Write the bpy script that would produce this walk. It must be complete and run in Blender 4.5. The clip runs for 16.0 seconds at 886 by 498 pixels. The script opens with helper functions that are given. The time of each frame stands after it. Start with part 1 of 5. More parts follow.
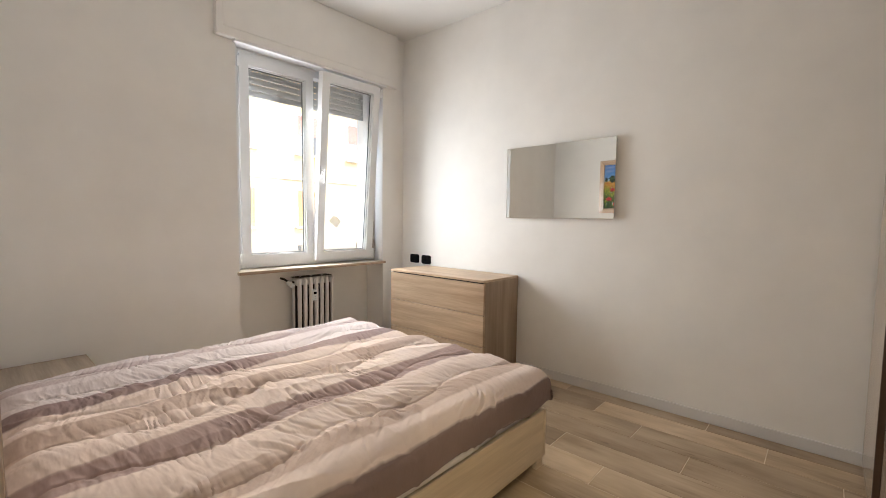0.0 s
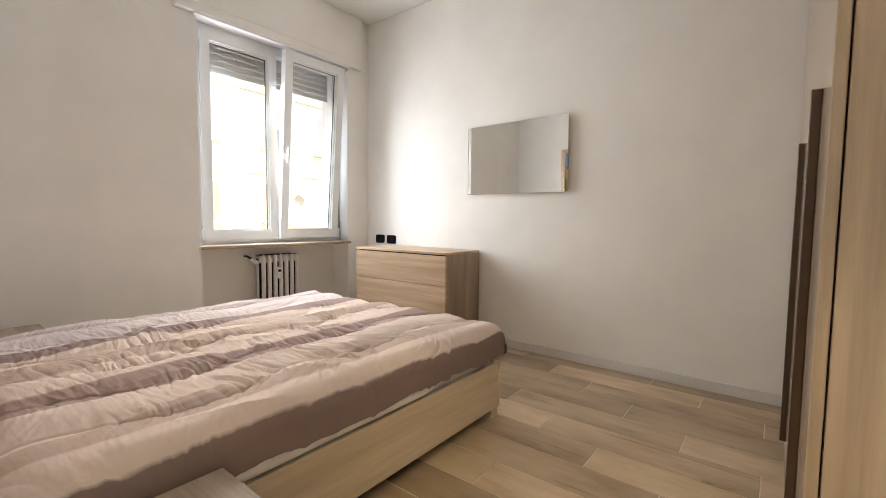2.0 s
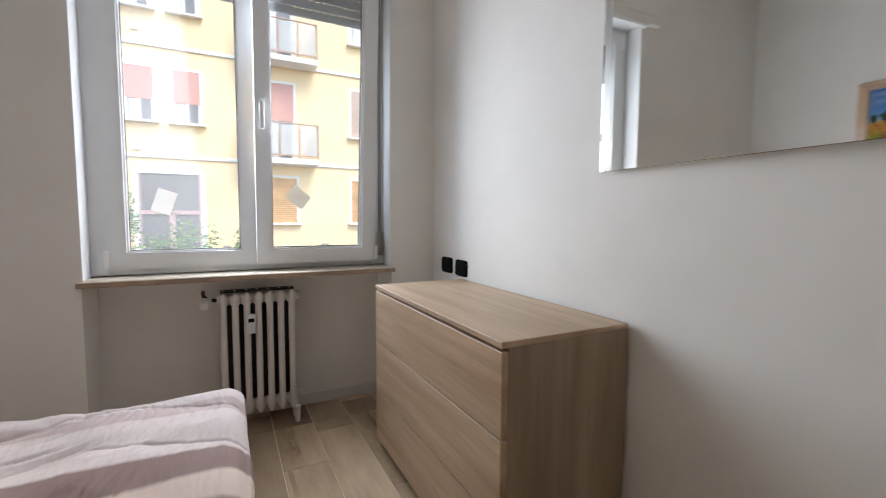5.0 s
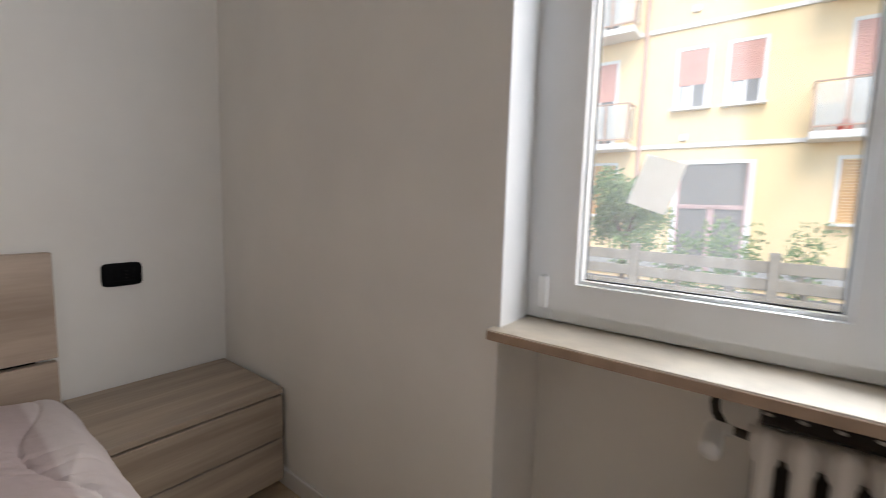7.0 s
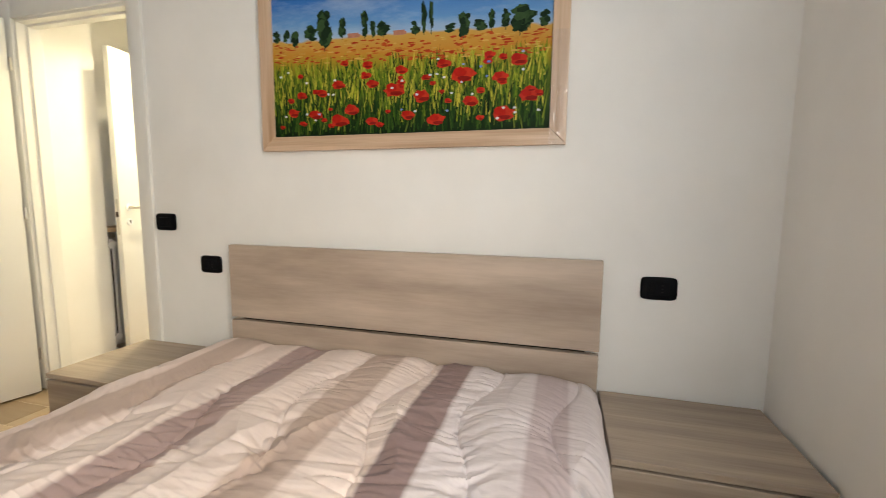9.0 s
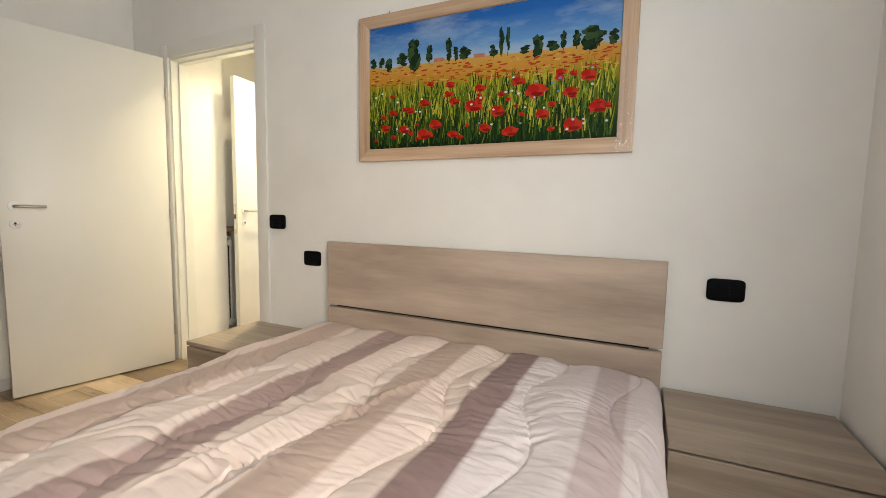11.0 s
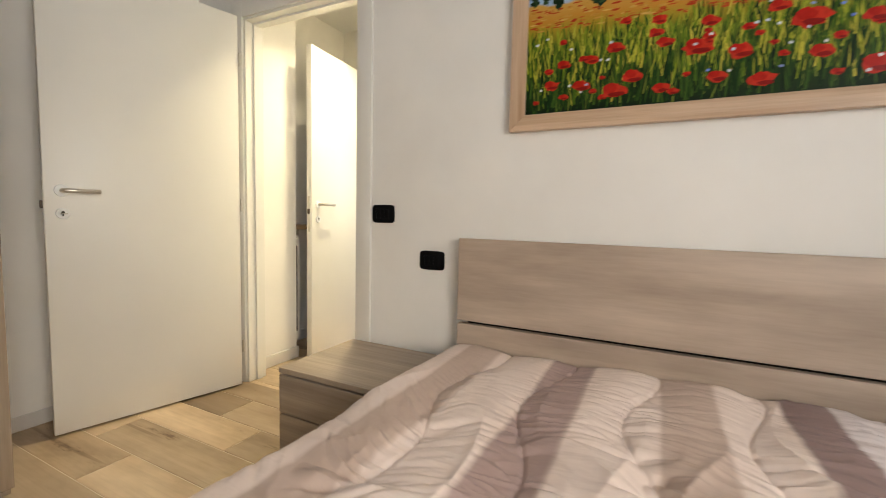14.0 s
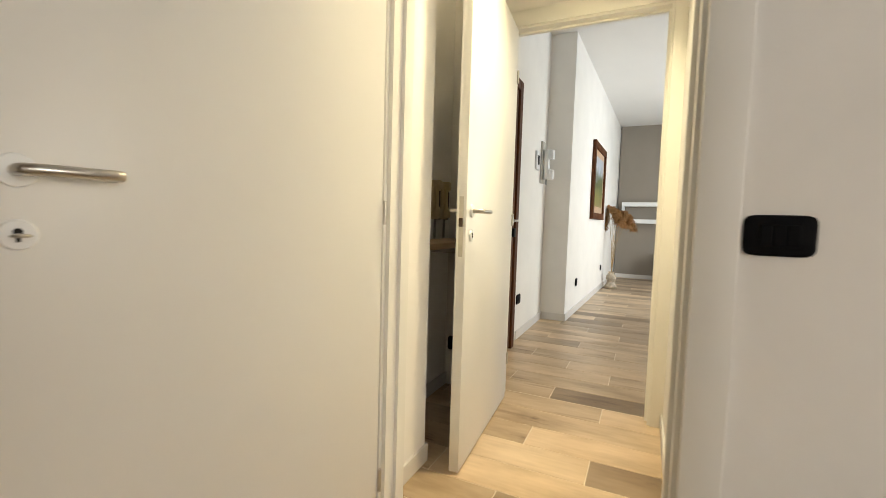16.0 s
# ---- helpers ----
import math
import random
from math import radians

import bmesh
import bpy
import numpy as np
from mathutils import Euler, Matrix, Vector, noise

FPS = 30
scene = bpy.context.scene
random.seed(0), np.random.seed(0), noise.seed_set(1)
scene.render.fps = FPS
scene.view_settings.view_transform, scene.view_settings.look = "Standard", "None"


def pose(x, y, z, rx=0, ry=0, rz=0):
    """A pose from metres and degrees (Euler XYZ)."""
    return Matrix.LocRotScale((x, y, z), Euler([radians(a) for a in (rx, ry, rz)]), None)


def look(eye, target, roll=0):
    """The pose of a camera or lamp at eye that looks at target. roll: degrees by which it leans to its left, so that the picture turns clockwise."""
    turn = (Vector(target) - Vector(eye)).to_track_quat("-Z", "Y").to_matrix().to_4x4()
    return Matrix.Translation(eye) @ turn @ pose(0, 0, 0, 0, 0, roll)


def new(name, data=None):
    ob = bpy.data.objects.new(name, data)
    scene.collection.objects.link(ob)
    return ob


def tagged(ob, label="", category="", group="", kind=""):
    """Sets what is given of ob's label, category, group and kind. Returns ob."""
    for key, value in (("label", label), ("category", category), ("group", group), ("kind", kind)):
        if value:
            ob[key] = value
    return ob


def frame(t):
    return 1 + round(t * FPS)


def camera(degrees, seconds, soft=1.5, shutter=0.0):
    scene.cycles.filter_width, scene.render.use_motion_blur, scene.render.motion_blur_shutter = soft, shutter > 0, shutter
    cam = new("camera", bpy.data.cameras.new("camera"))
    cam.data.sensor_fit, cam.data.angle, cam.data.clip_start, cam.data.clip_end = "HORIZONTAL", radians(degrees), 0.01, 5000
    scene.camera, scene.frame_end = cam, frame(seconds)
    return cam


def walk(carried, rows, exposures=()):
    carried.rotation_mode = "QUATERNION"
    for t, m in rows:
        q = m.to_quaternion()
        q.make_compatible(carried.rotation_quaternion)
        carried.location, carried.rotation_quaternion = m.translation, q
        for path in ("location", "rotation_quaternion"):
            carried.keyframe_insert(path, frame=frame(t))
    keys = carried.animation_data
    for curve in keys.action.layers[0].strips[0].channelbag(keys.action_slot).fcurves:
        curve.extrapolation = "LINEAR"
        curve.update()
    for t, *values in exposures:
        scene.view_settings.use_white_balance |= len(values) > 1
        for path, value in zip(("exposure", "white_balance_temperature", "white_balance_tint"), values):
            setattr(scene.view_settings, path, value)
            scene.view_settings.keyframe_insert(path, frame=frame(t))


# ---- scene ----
cam = camera(92.1, 16.0, soft=0.5, shutter=0.3)
PATH = [
    (0, (0.036, -3.308, 1.247), (1.52, -1.974, 1.11), 0.7),
    (0.5, (0.013, -3.353, 1.214), (1.504, -2.028, 1.073), 0.8),
    (1, (0.009, -3.402, 1.142), (1.511, -2.09, 0.997), 0.6),
    (1.5, (-0.003, -3.426, 1.095), (1.527, -2.146, 0.952), 0.5),
    (2, (-0.004, -3.439, 1.049), (1.565, -2.206, 0.914), 0.6),
    (2.5, (0.094, -3.347, 1.025), (1.687, -2.145, 0.893), 0.4),
    (3, (0.348, -3.151, 1.054), (1.957, -1.97, 0.923), 0.5),
    (3.2, (0.479, -3.088, 1.063), (2.086, -1.905, 0.939), 0.5),
    (5.3, (2.112, -2.113, 1.12), (2.735, -0.219, 0.966), 0.4),
    (5.5, (2.174, -1.957, 1.114), (2.586, -0.006, 0.956), 0.5),
    (6, (2.222, -1.577, 1.145), (2.143, 0.414, 0.975), 0.9),
    (6.5, (2.127, -1.191, 1.127), (1.5, 0.699, 0.941), 1.2),
    (7, (1.913, -0.896, 1.132), (0.702, 0.681, 0.915), 1.6),
    (7.5, (1.733, -0.667, 1.151), (0.084, 0.434, 0.887), 0.5),
    (8, (1.687, -0.577, 1.154), (-0.259, -0.195, 0.894), 0.3),
    (8.5, (1.711, -0.648, 1.176), (-0.26, -0.861, 0.913), 0.1),
    (9, (1.745, -0.735, 1.158), (-0.169, -1.269, 0.927), 0.5),
    (9.5, (1.772, -0.776, 1.141), (-0.09, -1.476, 0.929), 0.8),
    (11.8, (1.996, -0.621, 1.124), (0.2, -1.483, 0.949), 1.0),
    (12, (1.996, -0.616, 1.149), (0.203, -1.485, 0.98), 1.0),
    (12.5, (1.977, -0.637, 1.238), (0.186, -1.512, 1.078), 1.0),
    (13, (1.872, -0.813, 1.212), (0.089, -1.703, 1.05), 1.0),
    (13.5, (1.789, -1.121, 1.107), (0.016, -2.03, 0.945), 1.2),
    (14, (1.716, -1.51, 1.026), (-0.062, -2.413, 0.872), 1.3),
    (14.5, (1.655, -1.938, 0.977), (-0.125, -2.837, 0.831), 1.6),
    (15, (1.606, -2.366, 0.981), (-0.18, -3.258, 0.852), 1.9),
    (15.5, (1.437, -2.699, 1.007), (-0.356, -3.576, 0.88), 1.6),
    (16, (1.118, -2.96, 1.04), (-0.686, -3.814, 0.91), 1.7),
]
EXPOSURES = [(0.0, 2.03, 6450, 9), (3.2, 2.16, 6430, 9), (5.3, 1.33, 5750, 9), (6.0, 1.35, 5480, 8), (6.5, 1.14, 5900, 8), (7.1, 1.28, 6150, 9), (7.5, 1.7, 5800, 8), (8.0, 2.22, 6050, 6), (8.5, 2.13, 6200, 5), (9.0, 2.0, 6300, 5), (13.0, 1.89, 6320, 5), (14.5, 1.84, 6420, 7), (15.5, 1.82, 6420, 7), (16.0, 1.74, 6480, 6)]
walk(cam, [(t, look(eye, target, roll)) for t, eye, target, roll in PATH], EXPOSURES)

# ---- light ----
world = bpy.data.worlds.new("sky")
scene.world = world
world.use_nodes = True
wn = world.node_tree
sky = wn.nodes.new("ShaderNodeTexSky")
sky.sky_type, sky.sun_disc = "NISHITA", False
sky.sun_elevation, sky.sun_rotation = radians(48), radians(160)
wn.links.new(sky.outputs[0], wn.nodes["Background"].inputs[0])
wn.nodes["Background"].inputs[1].default_value = 0.15


def lamp(name, kind, energy, m, colour=(1, 1, 1)):
    d = bpy.data.lights.new(name, kind)
    d.energy, d.color = energy, colour
    ob = new(name, d)
    ob.matrix_world = m
    return d


sun = lamp("sun", "SUN", 1.3, look((3, -8, 12), (0, 0, 0)), (1, 0.93, 0.82))
sun.angle = radians(30)
# daylight in the opening of the bedroom window: sky from over the roofs, and the glow of the ochre facade opposite
for lz in (1.10, 1.50, 1.90):
    day = lamp("window_sky", "AREA", 0.55, look((2.06, 0.30, lz), (2.72, -0.40, lz - 0.35)), (0.80, 0.90, 1.0))
    day.shape, day.size, day.size_y, day.spread = "RECTANGLE", 0.9, 0.34, radians(110)
glow = lamp("window_facade_glow", "AREA", 2.3, look((2.11, 0.235, 1.5), (0.75, -1.5, 0.75)), (1.0, 0.76, 0.48))
glow.shape, glow.size, glow.size_y, glow.spread = "RECTANGLE", 1.0, 0.9, radians(95)
broad = lamp("window_daylight", "AREA", 9.0, look((2.12, 0.06, 1.55), (1.45, -1.94, 1.5)), (0.96, 0.97, 1.0))
broad.shape, broad.size, broad.size_y = "RECTANGLE", 1.2, 1.3
# daylight in the opening of the living room window
liv = lamp("living_daylight", "AREA", 26, look((-5.2, -0.45, 1.6), (-5.2, -3.6, 1.0)), (0.90, 0.95, 1.0))
liv.shape, liv.size, liv.size_y = "RECTANGLE", 1.9, 1.8
hall = lamp("hall_light", "AREA", 4.8, pose(-0.59, -3.20, 2.548), (1, 0.82, 0.50))
hall.shape, hall.size, hall.spread = "DISK", 0.12, radians(110)

# ---- materials ----


def nodes_of(name, colour, rough=0.5, metal=0.0):
    m = bpy.data.materials.new(name)
    m.use_nodes = True
    t = m.node_tree
    b = t.nodes["Principled BSDF"]
    b.inputs["Base Color"].default_value = (*colour, 1)
    b.inputs["Roughness"].default_value = rough
    b.inputs["Metallic"].default_value = metal
    return m, t, b


def node(t, kind, **vals):
    n = t.nodes.new("ShaderNode" + kind)
    for k, v in vals.items():
        n.inputs[k.replace("_", " ")].default_value = v
    return n


def coords(t, scale=(1, 1, 1), random_shift=False):
    c = t.nodes.new("ShaderNodeTexCoord")
    mp = node(t, "Mapping", Scale=scale)
    t.links.new(c.outputs["Object"], mp.inputs["Vector"])
    if random_shift:
        oi = t.nodes.new("ShaderNodeObjectInfo")
        mul = t.nodes.new("ShaderNodeMath")
        mul.operation = "MULTIPLY"
        mul.inputs[1].default_value = 37.0
        t.links.new(oi.outputs["Random"], mul.inputs[0])
        t.links.new(mul.outputs[0], mp.inputs["Location"])
    return mp.outputs[0]


def ramp(t, fac, stops):
    r = t.nodes.new("ShaderNodeValToRGB")
    e = r.color_ramp.elements
    while len(e) < len(stops):
        e.new(0.5)
    for el, (p, c) in zip(e, stops):
        el.position, el.color = p, (*c, 1)
    t.links.new(fac, r.inputs[0])
    return r.outputs[0]


def mix(t, fac, a, b, mode="MIX"):
    n = t.nodes.new("ShaderNodeMix")
    n.data_type, n.blend_type = "RGBA", mode
    for sock, v in ((n.inputs[0], fac), (n.inputs[6], a), (n.inputs[7], b)):
        if isinstance(v, (int, float)):
            sock.default_value = v
        elif isinstance(v, tuple):
            sock.default_value = (*v, 1)
        else:
            t.links.new(v, sock)
    return n.outputs[2]


def noise_at(t, vec, scale, detail=3.0, rough=0.55):
    n = node(t, "TexNoise", Scale=scale, Detail=detail, Roughness=rough)
    t.links.new(vec, n.inputs["Vector"])
    return n.outputs["Fac"]


def bumped(t, b, height, strength, distance):
    n = node(t, "Bump", Strength=strength, Distance=distance)
    t.links.new(height, n.inputs["Height"])
    t.links.new(n.outputs[0], b.inputs["Normal"])


def mottled(name, colour, rough=0.5, spread=0.06, scale=6.0, bump=0.15, fine=180.0, dist=0.001, metal=0.0):
    """A painted, plastered or moulded surface with soft mottling and fine relief."""
    m, t, b = nodes_of(name, colour, rough, metal)
    v = coords(t)
    lo = tuple(max(0, c * (1 - spread)) for c in colour)
    hi = tuple(min(1, c * (1 + spread)) for c in colour)
    big = noise_at(t, v, scale, 4)
    t.links.new(ramp(t, big, [(0.3, lo), (0.7, hi)]), b.inputs["Base Color"])
    small = noise_at(t, v, fine, 2)
    bumped(t, b, small, bump, dist)
    rr = t.nodes.new("ShaderNodeMapRange")
    rr.inputs["To Min"].default_value, rr.inputs["To Max"].default_value = max(0.02, rough - 0.08), min(1, rough + 0.08)
    t.links.new(big, rr.inputs["Value"])
    t.links.new(rr.outputs[0], b.inputs["Roughness"])
    return m


def wood(name, dark, light, axis, rough=0.45, shift=False, warp=1.0, streak=14.0, fibre=0.42):
    """Wood-effect laminate with the grain along one axis."""
    m, t, b = nodes_of(name, light, rough)
    s = [streak, streak, streak]
    s["xyz".index(axis)] = 0.9
    v = coords(t, tuple(s), shift)
    a = noise_at(t, v, 1.0 * warp, 5, 0.6)
    s2 = [140.0, 140.0, 140.0]
    s2["xyz".index(axis)] = 5.0
    f = noise_at(t, coords(t, tuple(s2), shift), 1.0, 3)
    s3 = [2.0, 2.0, 2.0]
    s3["xyz".index(axis)] = 0.6
    g = noise_at(t, coords(t, tuple(s3), shift), 1.0, 2)
    mid = tuple((p + q) / 2 for p, q in zip(dark, light))
    base = ramp(t, a, [(0.32, dark), (0.5, mid), (0.66, light)])
    fine = ramp(t, f, [(0.35, (0.80, 0.79, 0.77)), (0.6, (1, 1, 1))])
    c = mix(t, fibre, base, fine, "MULTIPLY")
    tone = ramp(t, g, [(0.35, (0.88, 0.87, 0.86)), (0.65, (1.08, 1.07, 1.05))])
    c = mix(t, 0.8, c, tone, "MULTIPLY")
    t.links.new(c, b.inputs["Base Color"])
    bumped(t, b, f, 0.25, 0.0006)
    return m


def plain(name, colour, rough=0.5, metal=0.0):
    return nodes_of(name, colour, rough, metal)[0]


def glass(name):
    m = bpy.data.materials.new(name)
    m.use_nodes = True
    t = m.node_tree
    t.nodes.clear()
    out = t.nodes.new("ShaderNodeOutputMaterial")
    tr = t.nodes.new("ShaderNodeBsdfTransparent")
    gl = node(t, "BsdfGlossy", Roughness=0.02)
    fr = node(t, "Fresnel", IOR=1.45)
    mx = t.nodes.new("ShaderNodeMixShader")
    t.links.new(fr.outputs[0], mx.inputs[0])
    t.links.new(tr.outputs[0], mx.inputs[1])
    t.links.new(gl.outputs[0], mx.inputs[2])
    t.links.new(mx.outputs[0], out.inputs[0])
    return m


WALL = mottled("wall_paint", (0.885, 0.865, 0.83), 0.85, 0.035, 2.5, 0.3, 150, 0.0008)
CEIL = mottled("ceiling_paint", (0.83, 0.82, 0.80), 0.9, 0.015, 2.0, 0.15, 200, 0.0006)
TRIM = mottled("baseboard_white", (0.74, 0.72, 0.70), 0.4, 0.03, 5, 0.1)
REVEAL = mottled("reveal_white", (0.86, 0.86, 0.86), 0.6, 0.02, 4, 0.2)
PVC = mottled("white_pvc", (0.84, 0.85, 0.86), 0.32, 0.015, 9, 0.04, 300)
SEAL = plain("rubber_seal", (0.07, 0.075, 0.08), 0.7)
DOORW = mottled("door_lacquer", (0.84, 0.825, 0.78), 0.38, 0.015, 3, 0.05, 260)
SILL = mottled("sill_stone", (0.74, 0.66, 0.55), 0.5, 0.10, 16, 0.2, 120)
SILL_EDGE = mottled("sill_edge_stone", (0.40, 0.29, 0.21), 0.6, 0.12, 20, 0.2, 120)
RADP = mottled("radiator_enamel", (0.80, 0.77, 0.74), 0.35, 0.04, 9, 0.08)
GRIME_DARK = mottled("dark_grime_and_filler", (0.045, 0.038, 0.035), 0.9, 0.3, 20, 0.2)
BLACKP = mottled("black_plastic", (0.006, 0.006, 0.007), 0.5, 0.1, 30, 0.05)
BLACKG = mottled("black_gloss_plastic", (0.008, 0.008, 0.009), 0.3, 0.1, 30, 0.02)
STEEL = mottled("brushed_steel", (0.60, 0.57, 0.52), 0.32, 0.05, 30, 0.1, 300, 0.0003, 1.0)
GALV = mottled("shutter_grey", (0.50, 0.52, 0.53), 0.5, 0.05, 12, 0.1)
BRONZE = mottled("bronze_handle", (0.075, 0.045, 0.028), 0.4, 0.10, 20, 0.1, 200, 0.0004, 0.3)
GROUT = mottled("grout", (0.80, 0.71, 0.58), 0.9, 0.08, 20, 0.2)
GLASS = glass("window_glass")
_gt = GLASS.node_tree
# pale translucent film in the glass, painting a bright haze over the outside view
_haze = node(_gt, "BsdfTranslucent", Color=(0.9, 0.92, 0.95, 1))
_film = node(_gt, "MixShader")
_film.inputs[0].default_value = 0.028
_out = _gt.nodes["Material Output"]
_gt.links.new(_out.inputs[0].links[0].from_socket, _film.inputs[1])
_gt.links.new(_haze.outputs[0], _film.inputs[2])
_gt.links.new(_film.outputs[0], _out.inputs[0])
MIRROR = plain("mirror_silver", (0.86, 0.87, 0.85), 0.02, 1.0)
MIRROR_EDGE = plain("mirror_edge_alu", (0.55, 0.55, 0.53), 0.3, 0.9)
OAK_Y = wood("taupe_oak_along_y", (0.33, 0.255, 0.20), (0.60, 0.495, 0.405), "y", 0.42, False, 1.0, 5.5, 0.2)
OAK_X = wood("taupe_oak_along_x", (0.36, 0.285, 0.225), (0.56, 0.46, 0.37), "x")
OAK_Z = wood("taupe_oak_along_z", (0.34, 0.27, 0.21), (0.53, 0.435, 0.35), "z")
FRONT_Z = wood("wardrobe_front_along_z", (0.33, 0.26, 0.195), (0.49, 0.395, 0.305), "z", 0.16)
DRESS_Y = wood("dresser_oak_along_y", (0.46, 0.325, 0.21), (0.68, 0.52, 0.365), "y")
# same oak, with the shade on the dresser's sides put into the colour
DRESS_SHADED_Z = wood("dresser_oak_shaded_along_z", (0.32, 0.235, 0.165), (0.47, 0.36, 0.265), "z")
PALE_X = wood("pale_bed_oak_along_x", (0.58, 0.47, 0.34), (0.74, 0.63, 0.48), "x")
PALE_Y = wood("pale_bed_oak_along_y", (0.58, 0.47, 0.34), (0.74, 0.63, 0.48), "y")
NIGHT_Y = wood("nightstand_oak_along_y", (0.30, 0.24, 0.19), (0.50, 0.41, 0.32), "y")
# near-black standing for shade in gaps, slots and undersides; also keyholes and wire
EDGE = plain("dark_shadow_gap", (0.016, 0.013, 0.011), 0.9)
for dull in (BLACKP, BLACKG):
    dull.node_tree.nodes["Principled BSDF"].inputs["Specular IOR Level"].default_value = 0.05


def tile_paint():
    """Wood-look stoneware: soft clouds, a tone for each tile, a few dark streaks."""
    m, t, b = nodes_of("floor_plank_tile", (0.5, 0.4, 0.28), 0.38)
    cloud = noise_at(t, coords(t, (5.0, 1.6, 1), True), 1.0, 4, 0.6)
    col = ramp(t, cloud, [(0.28, (0.30, 0.22, 0.14)), (0.5, (0.48, 0.37, 0.255)), (0.72, (0.61, 0.49, 0.36))])
    grain = noise_at(t, coords(t, (60, 2.2, 1), True), 1.0, 5, 0.65)
    col = mix(t, 0.4, col, ramp(t, grain, [(0.34, (0.82, 0.79, 0.76)), (0.58, (1.03, 1.03, 1.03))]), "MULTIPLY")
    streak = noise_at(t, coords(t, (22, 1.1, 1), True), 1.0, 3, 0.5)
    col = mix(t, 0.7, col, ramp(t, streak, [(0.27, (0.55, 0.50, 0.45)), (0.33, (1, 1, 1))]), "MULTIPLY")
    oi = t.nodes.new("ShaderNodeObjectInfo")
    col = mix(t, 1.0, col, ramp(t, oi.outputs["Random"], [(0.0, (0.80, 0.78, 0.75)), (0.12, (0.93, 0.92, 0.90)), (0.7, (1.0, 1.0, 0.99)), (1.0, (1.05, 1.05, 1.04))]), "MULTIPLY")
    t.links.new(col, b.inputs["Base Color"])
    bumped(t, b, grain, 0.2, 0.0006)
    return m


PLANK = tile_paint()
DOORBROWN = wood("dark_door_wood", (0.075, 0.026, 0.010), (0.13, 0.05, 0.02), "z", 0.6)
DOORBROWN.node_tree.nodes["Principled BSDF"].inputs["Specular IOR Level"].default_value = 0.15
PINE = wood("bare_pine", (0.47, 0.30, 0.18), (0.72, 0.54, 0.39), "y", 0.4, False, 1.0, 26.0)
PINE_Z = wood("bare_pine_upright", (0.47, 0.30, 0.18), (0.72, 0.54, 0.39), "z", 0.4, False, 1.0, 26.0)

# plank tone differs from tile to tile
_t = PLANK.node_tree
_b = _t.nodes["Principled BSDF"]
_src = _b.inputs["Base Color"].links[0].from_socket
_oi = _t.nodes.new("ShaderNodeObjectInfo")
_tone = ramp(_t, _oi.outputs["Random"], [(0.0, (0.64, 0.61, 0.575)), (0.25, (0.87, 0.845, 0.815)), (0.55, (1.08, 1.07, 1.04)), (1.0, (1.26, 1.24, 1.20))])
_kn = noise_at(_t, coords(_t, (11, 2.2, 11), True), 1.0, 5, 0.75)
_knot = ramp(_t, _kn, [(0.27, (0.38, 0.30, 0.24)), (0.37, (1, 1, 1))])
_t.links.new(mix(_t, 0.9, mix(_t, 1.0, _src, _tone, "MULTIPLY"), _knot, "MULTIPLY"), _b.inputs["Base Color"])

# ---- building helpers ----
WORLD = {}


def thing(name, x, y, z, label, category, group="", kind=""):
    ob = new(name)
    ob.location = (x, y, z)
    ob.empty_display_size = 0.1
    WORLD[ob] = Matrix.Translation((x, y, z))
    return tagged(ob, label, category, group, kind)


def part(name, bm, material, parent=None, label="", smooth=False):
    """Links a bmesh, given in world metres, as one mesh object under a thing or a part."""
    me = bpy.data.meshes.new(name)
    bmesh.ops.recalc_face_normals(bm, faces=bm.faces)
    bm.to_mesh(me)
    bm.free()
    me.materials.append(material)
    ob = new(name, me)
    if smooth:
        for p in me.polygons:
            p.use_smooth = True
        me.set_sharp_from_angle(angle=radians(40))
    m = Matrix.Identity(4)
    if parent is not None:
        m = WORLD[parent]
        ob.parent = parent
        me.transform(m.inverted())
    WORLD[ob] = m
    if label:
        ob["label"] = label
    return ob


def shell(name, bm, material, label, category, smooth=False):
    return tagged(part(name, bm, material, None, "", smooth), label, category, kind="structure")


def box(x0, y0, z0, x1, y1, z1, bevel=0.0, seg=1):
    bm = bmesh.new()
    bmesh.ops.create_cube(bm, size=1)
    bmesh.ops.transform(bm, verts=bm.verts, matrix=Matrix.Translation(((x0 + x1) / 2, (y0 + y1) / 2, (z0 + z1) / 2)) @ Matrix.Diagonal((abs(x1 - x0), abs(y1 - y0), abs(z1 - z0), 1)))
    if bevel:
        bmesh.ops.bevel(bm, geom=bm.edges[:], offset=bevel, segments=seg, profile=0.5, affect="EDGES")
    return bm


def tube(p, q, r, r2=None, seg=16):
    p, q = Vector(p), Vector(q)
    bm = bmesh.new()
    bmesh.ops.create_cone(bm, cap_ends=True, segments=seg, radius1=r, radius2=r if r2 is None else r2, depth=(q - p).length)
    m = Matrix.Translation((p + q) / 2) @ (q - p).to_track_quat("Z", "Y").to_matrix().to_4x4()
    bmesh.ops.transform(bm, verts=bm.verts, matrix=m)
    return bm


def ball(c, r, sx=1, sy=1, sz=1, seg=14):
    bm = bmesh.new()
    bmesh.ops.create_uvsphere(bm, u_segments=seg, v_segments=max(6, seg // 2), radius=r)
    bmesh.ops.transform(bm, verts=bm.verts, matrix=Matrix.Translation(c) @ Matrix.Diagonal((sx, sy, sz, 1)))
    return bm


def join(*bms):
    out = bmesh.new()
    for b in bms:
        me = bpy.data.meshes.new("tmp")
        b.to_mesh(me)
        b.free()
        out.from_mesh(me)
        bpy.data.meshes.remove(me)
    return out


def moved(bm, m):
    bmesh.ops.transform(bm, verts=bm.verts, matrix=m)
    return bm


